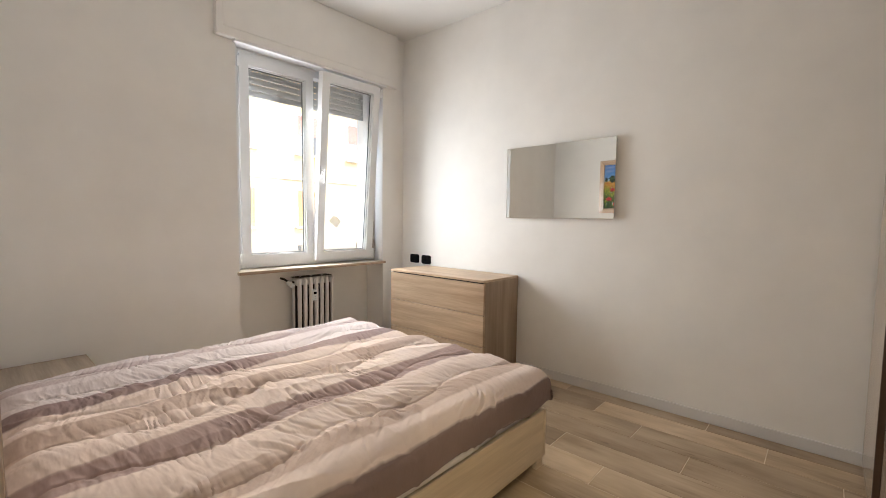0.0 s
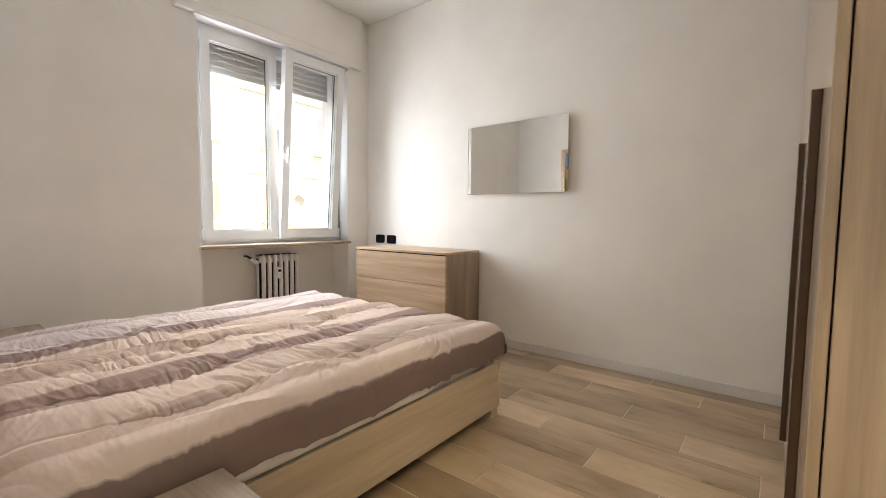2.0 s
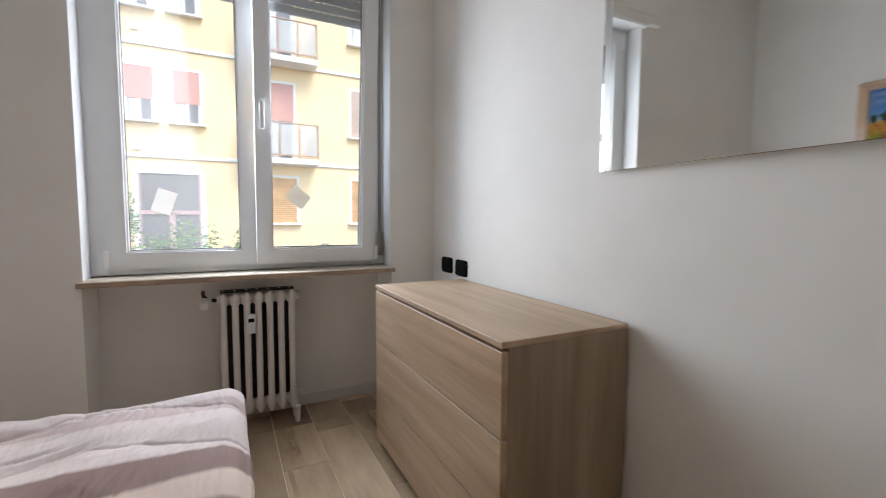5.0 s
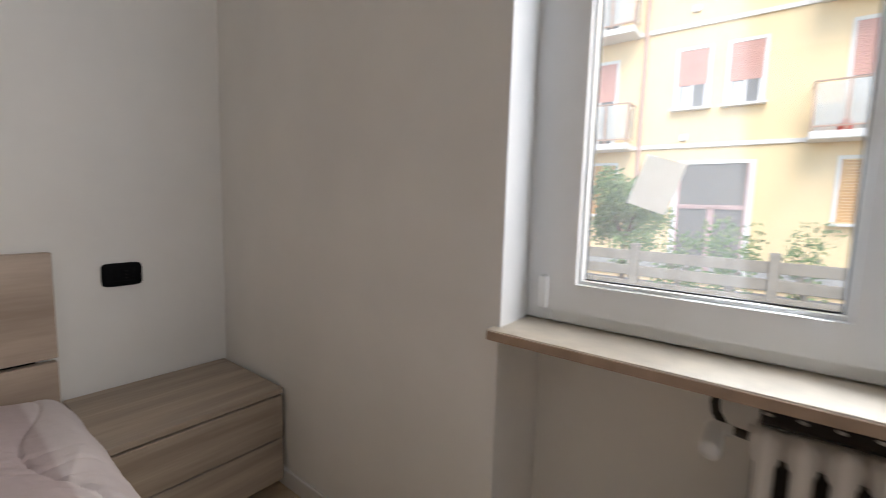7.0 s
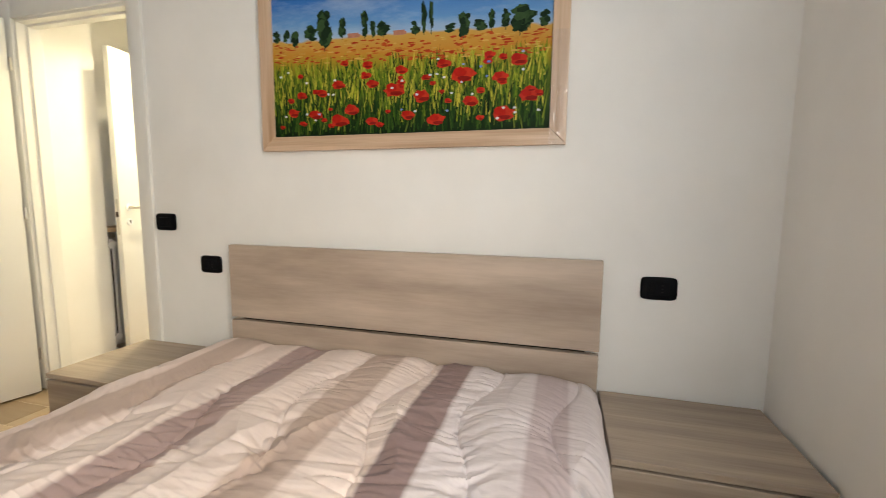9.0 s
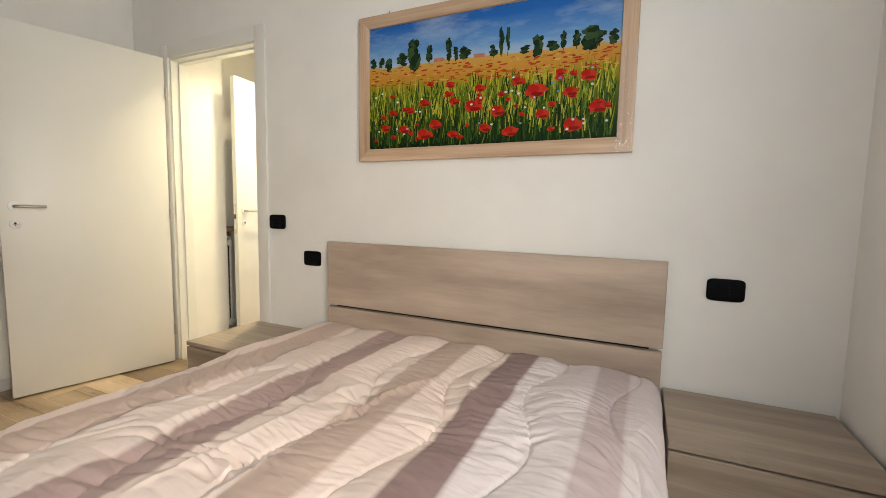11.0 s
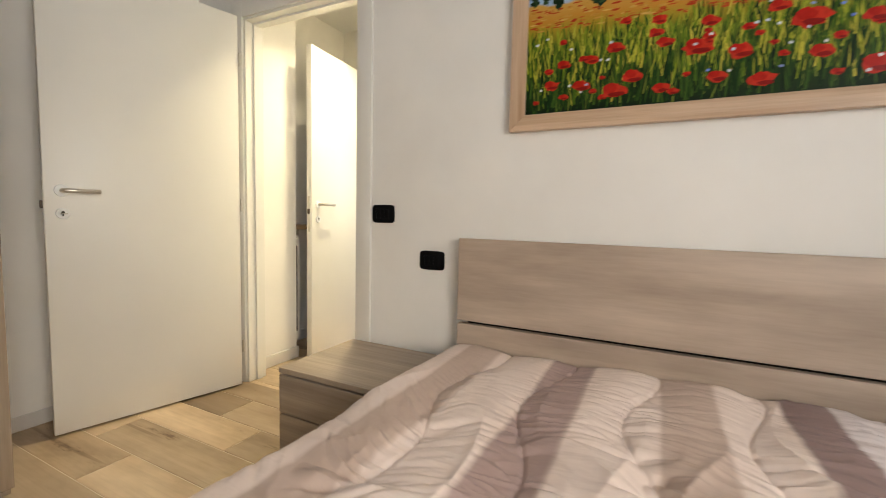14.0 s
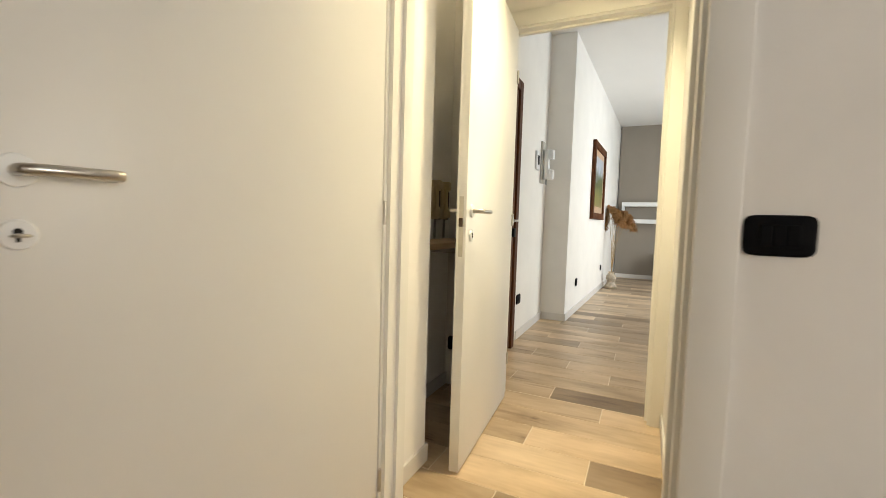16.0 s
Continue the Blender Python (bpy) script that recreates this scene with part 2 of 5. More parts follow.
def prism(points, z0, z1, axis="z"):
    """A closed outline of (a, b) points pushed along an axis."""
    bm = bmesh.new()
    put = {"z": lambda a, b, c: (a, b, c), "x": lambda a, b, c: (c, a, b), "y": lambda a, b, c: (a, c, b)}[axis]
    lo = [bm.verts.new(put(a, b, z0)) for a, b in points]
    hi = [bm.verts.new(put(a, b, z1)) for a, b in points]
    bm.faces.new(lo)
    bm.faces.new(hi[::-1])
    n = len(points)
    for i in range(n):
        bm.faces.new((lo[i], lo[(i + 1) % n], hi[(i + 1) % n], hi[i]))
    return bm


def sweep(path, r, seg=10):
    """A round bar along a list of points."""
    bm = bmesh.new()
    rings = []
    pts = [Vector(p) for p in path]
    for i, p in enumerate(pts):
        d = (pts[min(i + 1, len(pts) - 1)] - pts[max(i - 1, 0)]).normalized()
        q = d.to_track_quat("Z", "Y")
        rings.append([bm.verts.new(p + q @ Vector((r * math.cos(a), r * math.sin(a), 0))) for a in (2 * math.pi * k / seg for k in range(seg))])
    for a, b in zip(rings, rings[1:]):
        for k in range(seg):
            bm.faces.new((a[k], a[(k + 1) % seg], b[(k + 1) % seg], b[k]))
    bm.faces.new(rings[0][::-1])
    bm.faces.new(rings[-1])
    return bm


# ---- the structure ----
RX, RY, RZ = 3.08, -4.08, 3.04           # bedroom: x 0..RX, y RY..0, ceiling RZ
WX0, WX1, WZ0, WZ1 = 1.402, 2.812, 0.800, 2.555  # window opening
DY0, DY1, DZ = -3.69, -2.857, 2.125     # bedroom door opening in the west wall

shell("wall_north", join(
    box(-0.12, 0, -0.15, WX0, 0.42, RZ), box(WX1, 0, -0.15, RX + 0.25, 0.42, RZ),
    box(WX0, 0, WZ1, WX1, 0.42, RZ), box(WX0, 0.25, -0.15, WX1, 0.42, WZ0)),
    WALL, "white-painted plaster wall round the window and radiator niche", "wall")
shell("wall_east", box(RX, RY - 0.25, -0.15, RX + 0.25, 0.0, RZ), WALL, "white-painted plaster wall behind dresser and mirror", "wall")
shell("wall_south", box(-1.43, RY - 0.25, -0.15, RX, RY, RZ), WALL, "white-painted plaster wall behind wardrobe and door", "wall")
shell("wall_west", join(box(-0.12, DY1, -0.15, 0, 0, RZ), box(-0.12, RY, -0.15, 0, DY0, RZ), box(-0.12, DY0, DZ, 0, DY1, RZ)),
      WALL, "white-painted plaster wall with the bedroom doorway", "wall")
shell("ceiling", box(-8.5, RY - 0.25, RZ, RX + 0.25, 0.42, RZ + 0.2), CEIL, "plain white plaster ceiling", "ceiling")

shell("ceiling_hall", box(-1.33, RY, 2.60, -0.12, -2.83, 2.68), CEIL, "lowered white ceiling over the short hall", "ceiling")
# hall and living room shells
HS, HN, LS, LP, LF = -3.775, -2.83, -3.97, -3.71, -8.30
shell("wall_hall_south", box(-0.475, RY, -0.15, -0.12, HS, RZ), WALL, "short white wall beside the hall niche", "wall")
shell("wall_hall_north", box(-1.33, HN, -0.15, -0.12, HN + 0.1, RZ), WALL, "white wall along the short hall", "wall")
PY0, PY1, PZ = -3.725, -2.885, 2.165
shell("wall_partition", join(box(-1.43, RY, -0.15, -1.33, PY0, RZ), box(-1.43, PY1, -0.15, -1.33, -0.3, RZ), box(-1.43, PY0, PZ, -1.33, PY1, RZ)),
      WALL, "white partition wall with the doorway to the living room", "wall")
shell("wall_living_south", join(box(-3.57, LS - 0.2, -0.15, -1.43, LS, RZ), prism([(-8.5, LP - 0.48), (-3.57, LP - 0.48), (-3.57, LP), (-8.5, LP + 0.192)], -0.15, RZ)),
      WALL, "white living room wall with a shallow projection", "wall")
TAUPE = mottled("taupe_wall_paint", (0.30, 0.265, 0.225), 0.85, 0.03, 3, 0.2)
shell("wall_living_far", box(-8.5, LP + 0.2, -0.15, LF, -0.3, RZ), TAUPE, "taupe-painted far wall of the living room", "wall")
shell("wall_living_north", join(box(-8.5, -0.5, -0.15, -6.2, -0.3, RZ), box(-4.2, -0.5, -0.15, -1.43, -0.3, RZ), box(-6.2, -0.5, -0.15, -4.2, -0.3, 0.6), box(-6.2, -0.5, 2.6, -4.2, -0.3, RZ)),
      WALL, "white living room wall with a window opening", "wall")
floor = shell("floor", join(box(-8.5, RY - 0.25, -0.15, RX, 0.0, -0.002), box(WX0, 0, -0.15, WX1, 0.25, -0.002)), GROUT, "beige grout bed under wood-look floor tiles", "floor")


def skirting(pts, h=0.07, d=0.012):
    """Baseboard boxes along straight runs (x0, y0, x1, y1), on the room side given by the sign."""
    return join(*[box(min(a, c), min(b, e), 0, max(a, c), max(b, e), h, 0.003) for a, b, c, e in pts])


shell("baseboard", skirting([
    (0, -0.012, WX0, 0), (WX1, -0.012, RX - 0.012, 0), (RX - 0.012, RY, RX, 0), (0, RY, RX - 0.012, RY + 0.012),
    (0, -2.79, 0.012, -0.012), (0, RY + 0.012, 0.012, -3.772), (WX0, 0.238, WX1, 0.25), (WX0, 0, WX0 + 0.012, 0.238), (WX1 - 0.012, 0, WX1, 0.238)]),
    TRIM, "narrow white baseboard with a rounded top edge", "baseboard")
shell("baseboard_hall", skirting([(-0.475, HS, -0.14, HS + 0.012), (-0.487, RY + 0.02, -0.475, HS + 0.012), (-1.31, HN - 0.012, -0.14, HN), (-1.33, RY, -0.487, RY + 0.012),
                                  (-3.57, LS, -2.56, LS + 0.012), (-3.57, LS + 0.012, -3.558, LP), (LF, LP + 0.22, LF + 0.012, -0.5)], 0.08),
      TRIM, "narrow white baseboard in hall and living room", "baseboard")
shell("baseboard_living", prism([(-8.3, LP + 0.184), (-3.558, LP), (-3.558, LP + 0.012), (-8.3, LP + 0.196)], 0, 0.08), TRIM, "narrow white baseboard along the living room wall", "baseboard")


def casing(name, x0, x1, y0, y1, z, faces, label):
    """Lining and architraves of a doorway in a wall across x."""
    th = 0.018
    t = thing(name, (x0 + x1) / 2, (y0 + y1) / 2, 0, label, "door frame", kind="structure")
    part("lining", join(box(x0, y0, 0, x1, y0 + th, z - th), box(x0, y1 - th, 0, x1, y1, z - th), box(x0, y0, z - th, x1, y1, z)), DOORW, t)
    w = 0.08
    for xa, xb in faces:
        part("architrave", box(xa, y0 - w, 0, xb, y0 + 0.006, z + w, 0.004, 2), DOORW, t, "", True)
        part("architrave", box(xa, y1 - 0.006, 0, xb, y1 + w, z + w, 0.004, 2), DOORW, t, "", True)
        part("architrave", box(xa, y0 + 0.006, z - 0.006, xb, y1 - 0.006, z + w, 0.004, 2), DOORW, t, "", True)
    part("stop_bead", join(box(x0 + 0.03, y0 + th, 0, x1 - 0.05, y0 + th + 0.012, z - th - 0.012), box(x0 + 0.03, y1 - th - 0.012, 0, x1 - 0.05, y1 - th, z - th - 0.012), box(x0 + 0.03, y0 + th, z - th - 0.012, x1 - 0.05, y1 - th, z - th)), DOORW, t)
    return t


casing("door_frame_1", -0.12, 0.0, DY0, DY1, DZ, [(0.0, 0.016), (-0.134, -0.12)], "white lacquered frame round the bedroom doorway")
casing("door_frame_2", -1.43, -1.33, PY0, PY1, PZ, [(-1.33, -1.316), (-1.444, -1.43)], "white lacquered frame round the living room doorway")


def door(name, hinge, angle, width, height, label, side, inset=0.065, up=0.0):
    """A flush door leaf hung at hinge, opened to an angle; side +1 puts the seen face on its left."""
    t = thing(name, hinge[0], hinge[1], 0, label, "door")
    m = Matrix.Translation((hinge[0], hinge[1], 0)) @ pose(0, 0, 0, 0, 0, angle)
    th = 0.042
    f = lambda b: moved(b, m)
    y0, y1 = (-th, 0) if side > 0 else (0, th)
    part("leaf", f(box(0, y0, 0.01, width, y1, height, 0.003, 2)), DOORW, t, "", True)
    part("lock_plate", f(box(width - 0.0006, (y0 + y1) / 2 - 0.009, 0.90, width + 0.0015, (y0 + y1) / 2 + 0.009, 1.14, 0.0005)), STEEL, t, "slim steel lock plate")
    part("latch", f(box(width, (y0 + y1) / 2 - 0.007, 1.02, width + 0.011, (y0 + y1) / 2 + 0.007, 1.055, 0.002)), BRONZE, t, "dark spring latch")
    for s, yf in ((1, y1), (-1, y0)):
        x, zh, zk = width - inset, 1.085 + up, 0.985 + up
        h = part("door_handle", f(join(sweep([(x, yf + s * 0.006, zh), (x, yf + s * 0.035, zh), (x - 0.006, yf + s * 0.047, zh), (x - 0.02, yf + s * 0.052, zh), (x - 0.06, yf + s * 0.052, zh), (x - 0.115, yf + s * 0.050, zh), (x - 0.125, yf + s * 0.046, zh)], 0.0095, 12))), STEEL, t, "brushed steel lever handle", True)
        part("rose", f(tube((x, yf, zh), (x, yf + s * 0.008, zh), 0.027, 0.025, 28)), PVC, h, "round white rose", True)
        e = part("escutcheon", f(tube((x, yf, zk), (x, yf + s * 0.007, zk), 0.025, 0.022, 24)), PVC, t, "round white key rosette", True)
        part("keyhole", f(join(tube((x, yf + s * 0.0065, zk + 0.005), (x, yf + s * 0.0085, zk + 0.005), 0.006, seg=10), box(x - 0.0025, min(yf + s * 0.0065, yf + s * 0.0085), zk - 0.011, x + 0.0025, max(yf + s * 0.0065, yf + s * 0.0085), zk + 0.004))), EDGE, e)
    for z in (0.24, 1.06, 1.87):
        part("hinge", f(tube((-0.006, (y1 if side > 0 else y0) + 0.004 * side, z - 0.035), (-0.006, (y1 if side > 0 else y0) + 0.004 * side, z + 0.035), 0.006, seg=12)), STEEL, t, "", True)
    return t


d1 = door("door_1", (0.055, -3.664), -13.5, 0.828, 2.105, "open white flush door folded back against the wall", 1, 0.060, 0.014)
km = Matrix.Translation((0.055, -3.664, 0)) @ pose(0, 0, 0, 0, 0, -13.5)
part("key", moved(join(tube((0.768, 0.004, 0.999), (0.768, 0.026, 0.999), 0.0032, seg=10), sweep([(0.768 + 0.011 * math.cos(2 * math.pi * k / 16), 0.037 + 0.011 * math.sin(2 * math.pi * k / 16), 0.999) for k in range(17)], 0.0022, 8)), km), STEEL, d1, "small steel key in the lock", True)
door("door_2", (-1.295, -3.668), 4.4, 0.852, 2.125, "open white flush door standing in the hall", 1)


# ---- window ----
def window():
    t = thing("window_1", 2.115, 0.1, 0.82, "white double-casement window, one sash tilted open", "window", kind="structure")
    fy0, fy1 = 0.135, 0.215
    part("window_frame", join(box(WX0, fy0, 0.836, 1.48, fy1, 2.54, 0.004), box(2.726, fy0, 0.836, WX1, fy1, 2.54, 0.004),
                              box(1.48, fy0, 0.836, 2.726, fy1, 0.888, 0.004), box(1.48, fy0, 2.48, 2.726, fy1, 2.54, 0.004)), PVC, t)
    part("window_sill", box(1.388, -0.032, 0.804, 2.824, 0.25, 0.832, 0.004, 2), SILL, t, "beige stone window sill", True)
    part("sill_edge", box(1.390, -0.0345, 0.806, 2.822, -0.0305, 0.8275, 0.001), SILL_EDGE, t, "unpolished brown sill edge")

    def sash(x0, x1, m, left):
        z0, z1, w = 0.870, 2.500, 0.072
        y0, y1 = 0.078, 0.142
        f = lambda b: moved(b, m)
        s = part("sash", f(join(prism([(x0, z0), (x0 + w, z0 + w), (x0 + w, z1 - w), (x0, z1)], y0, y1, "y"),
                              prism([(x1, z0), (x1, z1), (x1 - w, z1 - w), (x1 - w, z0 + w)], y0, y1, "y"),
                              prism([(x0, z0), (x1, z0), (x1 - w, z0 + w), (x0 + w, z0 + w)], y0, y1, "y"),
                              prism([(x0, z1), (x0 + w, z1 - w), (x1 - w, z1 - w), (x1, z1)], y0, y1, "y"))), PVC, t)
        g = 0.008
        part("glazing_bead", f(join(box(x0 + w, y0 + 0.02, z0 + w, x0 + w + g, y1 - 0.01, z1 - w), box(x1 - w - g, y0 + 0.02, z0 + w, x1 - w, y1 - 0.01, z1 - w),
                                    box(x0 + w + g, y0 + 0.02, z0 + w, x1 - w - g, y1 - 0.01, z0 + w + g), box(x0 + w + g, y0 + 0.02, z1 - w - g, x1 - w - g, y1 - 0.01, z1 - w))), PVC, s)
        part("seal", f(join(box(x0 + w + g, 0.118, z0 + w + g, x0 + w + g + 0.003, 0.128, z1 - w - g), box(x1 - w - g - 0.003, 0.118, z0 + w + g, x1 - w - g, 0.128, z1 - w - g),
                            box(x0 + w + g, 0.118, z0 + w + g, x1 - w - g, 0.128, z0 + w + g + 0.003), box(x0 + w + g, 0.118, z1 - w - g - 0.003, x1 - w - g, 0.128, z1 - w - g))), SEAL, s, "dark rubber seal")
        p = part("pane", f(box(x0 + w, 0.121, z0 + w, x1 - w, 0.125, z1 - w)), GLASS, s, "clear glass pane")
        p.visible_shadow = False
        hx = x0 - 0.008 if left else x1 + 0.008
        for hz in (z0 + 0.045, z1 - 0.06):
            part("hinge_cover", f(box(hx - 0.011, y0 - 0.012, hz - 0.04, hx + 0.011, y0 + 0.02, hz + 0.04, 0.004, 2)), PVC, s, "white plastic hinge cover", True)
        return s

    sash(1.476, 2.110, Matrix.Translation((0, 0.032, 0)), True)
    tilt = Matrix.Translation((0, 0.078, 0.870)) @ pose(0, -0.006, 0, 4.6) @ Matrix.Translation((0, -0.078, -0.870))
    r = sash(2.104, 2.728, tilt, False)
    f = lambda b: moved(b, tilt)
    part("window_handle", f(join(box(2.122, 0.062, 1.63, 2.148, 0.079, 1.70, 0.004, 2), tube((2.135, 0.04, 1.665), (2.135, 0.064, 1.665), 0.009), box(2.124, 0.026, 1.55, 2.146, 0.042, 1.68, 0.006, 2))), PVC, r, "white lever handle", True)
    part("tilt_stay", f(join(box(2.70, 0.142, 2.47, 2.712, 0.150, 2.52), sweep([(2.706, 0.146, 2.51), (2.72, 0.24, 2.53)], 0.004, 8))), STEEL, r, "steel tilt stay")
    # belt of the roller shutter
    part("shutter_strap", box(2.772, 0.122, 0.97, 2.792, 0.1245, 2.53), mottled("strap_webbing", (0.28, 0.25, 0.21), 0.9, 0.15, 60, 0.3), t, "grey-brown shutter strap")
    part("strap_winder", join(box(2.765, 0.115, 0.89, 2.799, 0.135, 1.03, 0.004, 2), box(2.772, 0.110, 0.93, 2.792, 0.116, 0.985, 0.002)), mottled("winder_plastic", (0.35, 0.32, 0.28), 0.5, 0.1), t, "brown strap winder", True)
    return t


window()
# thin white linings of the reveal
shell("window_reveal", join(box(WX0, 0.0, 0.832, WX0 + 0.006, 0.135, WZ1), box(WX1 - 0.006, 0.0, 0.832, WX1, 0.122, WZ1), box(WX0 + 0.006, 0.0, WZ1 - 0.006, WX1 - 0.006, 0.135, WZ1), box(WX0, 0.135, 2.54, WX1, 0.23, WZ1)), REVEAL, "bright white plaster window reveal", "window reveal")


def roller_shutter():
    t = thing("roller_shutter", 2.1, 0.265, 2.26, "half-raised grey slatted roller shutter outside the window", "shutter")
    z = 2.235
    for i in range(7):
        part("slat", box(WX0 + 0.01, 0.255, z, WX1 - 0.01, 0.268, z + 0.045, 0.004, 2), GALV, t, "", True)
        n = 34
        step = (WX1 - WX0 - 0.02) / n
        part("link_strip", join(*[box(WX0 + 0.01 + k * step, 0.259, z + 0.044, WX0 + 0.01 + (k + 0.55) * step, 0.264, z + 0.053) for k in range(n)]), GALV, t)
        z += 0.052
    part("guide_rail", box(WX0 + 0.002, 0.245, 0.85, WX0 + 0.02, 0.28, 2.62), GALV, t)
    part("guide_rail", box(WX1 - 0.02, 0.245, 0.85, WX1 - 0.002, 0.28, 2.62), GALV, t)


roller_shutter()


def shutter_box():
    t = thing("shutter_box", 2.11, -0.03, 2.57, "white painted shutter box above the window", "shutter box", kind="structure")
    part("carcass", join(box(1.258, -0.052, 2.540, 2.960, -0.0005, RZ - 0.002, 0.003)), WALL, t)
    part("access_panel", box(1.303, -0.0575, 2.602, 2.856, -0.0515, RZ - 0.02, 0.002), WALL, t, "flat white access panel")
    part("lower_lip", box(1.385, -0.046, 2.523, 2.82, -0.002, 2.5405, 0.002), REVEAL, t)


shutter_box()


def sticker(x, y, z, w, h, turn, m):
    t = tagged(part("paper_note", moved(box(-w / 2, -0.0004, -h / 2, w / 2, 0.0004, h / 2), m @ pose(x, y, z, 0, turn, 0)), PAPER), "small white paper note stuck on the pane", "paper", "notes on the panes")
    return t


PAPER = mottled("white_paper", (0.80, 0.80, 0.79), 0.8, 0.04, 30, 0.1)
_pt = PAPER.node_tree
_tl = node(_pt, "BsdfTranslucent", Color=(0.85, 0.85, 0.84, 1))
_pm = _pt.nodes.new("ShaderNodeMixShader")
_pm.inputs[0].default_value = 0.5
_pt.links.new(_pt.nodes["Principled BSDF"].outputs[0], _pm.inputs[1])
_pt.links.new(_tl.outputs[0], _pm.inputs[2])
_pt.links.new(_pm.outputs[0], _pt.nodes["Material Output"].inputs[0])
sticker(1.70, 0.1515, 1.185, 0.085, 0.115, 18, Matrix.Identity(4))
sticker(2.315, 0.088, 1.22, 0.105, 0.085, 38, Matrix.Identity(4))


def radiator(x0, x1, n, y, z0, z1, label, depth=0.13):
    t = thing("radiator", (x0 + x1) / 2, y + depth / 2, 0, label, "radiator")
    pitch = (x1 - x0) / n
    for i in range(n):
        cx = x0 + (i + 0.5) * pitch
        w = pitch * 0.30
        cols = []
        for cy in (y + 0.022, y + depth - 0.022):
            cols.append(moved(tube((0, 0, z0 + 0.03), (0, 0, z1 - 0.03), 0.021, seg=14), Matrix.Translation((cx, cy, 0)) @ Matrix.Diagonal((w / 0.021, 1.0, 1, 1))))
            cols.append(ball((cx, cy, z1 - 0.03), 0.021, w / 0.021, 1.0, 1.35, 12))
            cols.append(ball((cx, cy, z0 + 0.03), 0.021, w / 0.021, 1.0, 1.35, 12))
        for cz in (z1 - 0.045, z0 + 0.05):
            cols.append(moved(box(-pitch * 0.40, y + 0.02, cz - 0.03, pitch * 0.40, y + depth - 0.02, cz + 0.03, 0.012, 3), Matrix.Translation((cx, 0, 0))))
            cols.append(tube((cx - pitch / 2, y + depth / 2, cz), (cx + pitch / 2, y + depth / 2, cz), 0.026, seg=14))
        part("section", join(*cols), RADP, t, "", True)
    # dark sheet added down the middle, darkening the gaps between the columns
    part("gap_filler", box(x0 + 0.01, y + depth / 2 - 0.006, z0 + 0.05, x1 - 0.01, y + depth / 2 + 0.006, z1 - 0.06, 0.002), GRIME_DARK, t, "dark sheet added between the columns")
    return t


rad = radiator(1.912, 2.295, 7, 0.05, 0.075, 0.732, "old cream cast-iron radiator under the window sill")
RS = Matrix.Translation((-0.012, 0.026, 0.017))
part("grime", moved(box(1.94, 0.085, 0.7045, 2.30, 0.175, 0.7095, 0.001), RS), GRIME_DARK, rad, "dark dust on the radiator top")
part("supply_pipe", moved(sweep([(1.86, 0.199, 0.70), (1.86, 0.15, 0.70), (1.865, 0.12, 0.69), (1.885, 0.09, 0.675), (1.94, 0.09, 0.67)], 0.009), RS), GRIME_DARK, rad, "dark supply pipe", True)
v = part("thermostatic_valve", moved(join(tube((1.868, 0.085, 0.672), (1.868, 0.015, 0.655), 0.017, 0.019, 20), ball((1.868, 0.013, 0.655), 0.019, 1, 0.5, 1), tube((1.868, 0.09, 0.672), (1.90, 0.09, 0.672), 0.013)), RS), PVC, rad, "white thermostatic valve head", True)
part("return_valve", join(tube((1.895, 0.09, 0.125), (1.94, 0.09, 0.125), 0.013), tube((1.90, 0.09, 0.125), (1.90, 0.035, 0.125), 0.014), ball((1.90, 0.03, 0.125), 0.016)), RADP, rad, "", True)
part("return_pipe", sweep([(1.90, 0.09, 0.12), (1.90, 0.12, 0.09), (1.90, 0.185, 0.085), (1.90, 0.2, 0.085)], 0.009), RADP, rad, "", True)
part("end_plug", moved(join(tube((2.302, 0.09, 0.67), (2.322, 0.09, 0.67), 0.022), box(2.32, 0.082, 0.662, 2.33, 0.098, 0.678)), RS), RADP, rad, "", True)
part("end_plug", moved(tube((2.302, 0.09, 0.125), (2.325, 0.09, 0.125), 0.024), RS), RADP, rad, "", True)
me_ = part("heat_meter", moved(box(2.058, 0.004, 0.50, 2.098, 0.03, 0.60, 0.006, 3), RS), PVC, rad, "white heat meter clipped to the radiator", True)
part("display", moved(box(2.064, 0.002, 0.560, 2.092, 0.006, 0.580, 0.001), RS), BLACKG, me_, "dark meter display")
part("meter_mark", moved(join(box(2.072, 0.0025, 0.535, 2.084, 0.0045, 0.538), box(2.070, 0.0025, 0.520, 2.086, 0.0045, 0.522)), RS), GALV, me_)
for zz in (0.19, 0.55):
    part("wall_bracket", box(2.115, 0.10, zz, 2.125, 0.2, zz + 0.02), GRIME_DARK, rad)
for lx in (1.955, 2.285):
    part("foot", join(tube((lx, 0.05, 0.0), (lx, 0.05, 0.09), 0.012, 0.018), tube((lx, 0.13, 0.0), (lx, 0.13, 0.09), 0.012, 0.018)), RADP, rad, "", True)


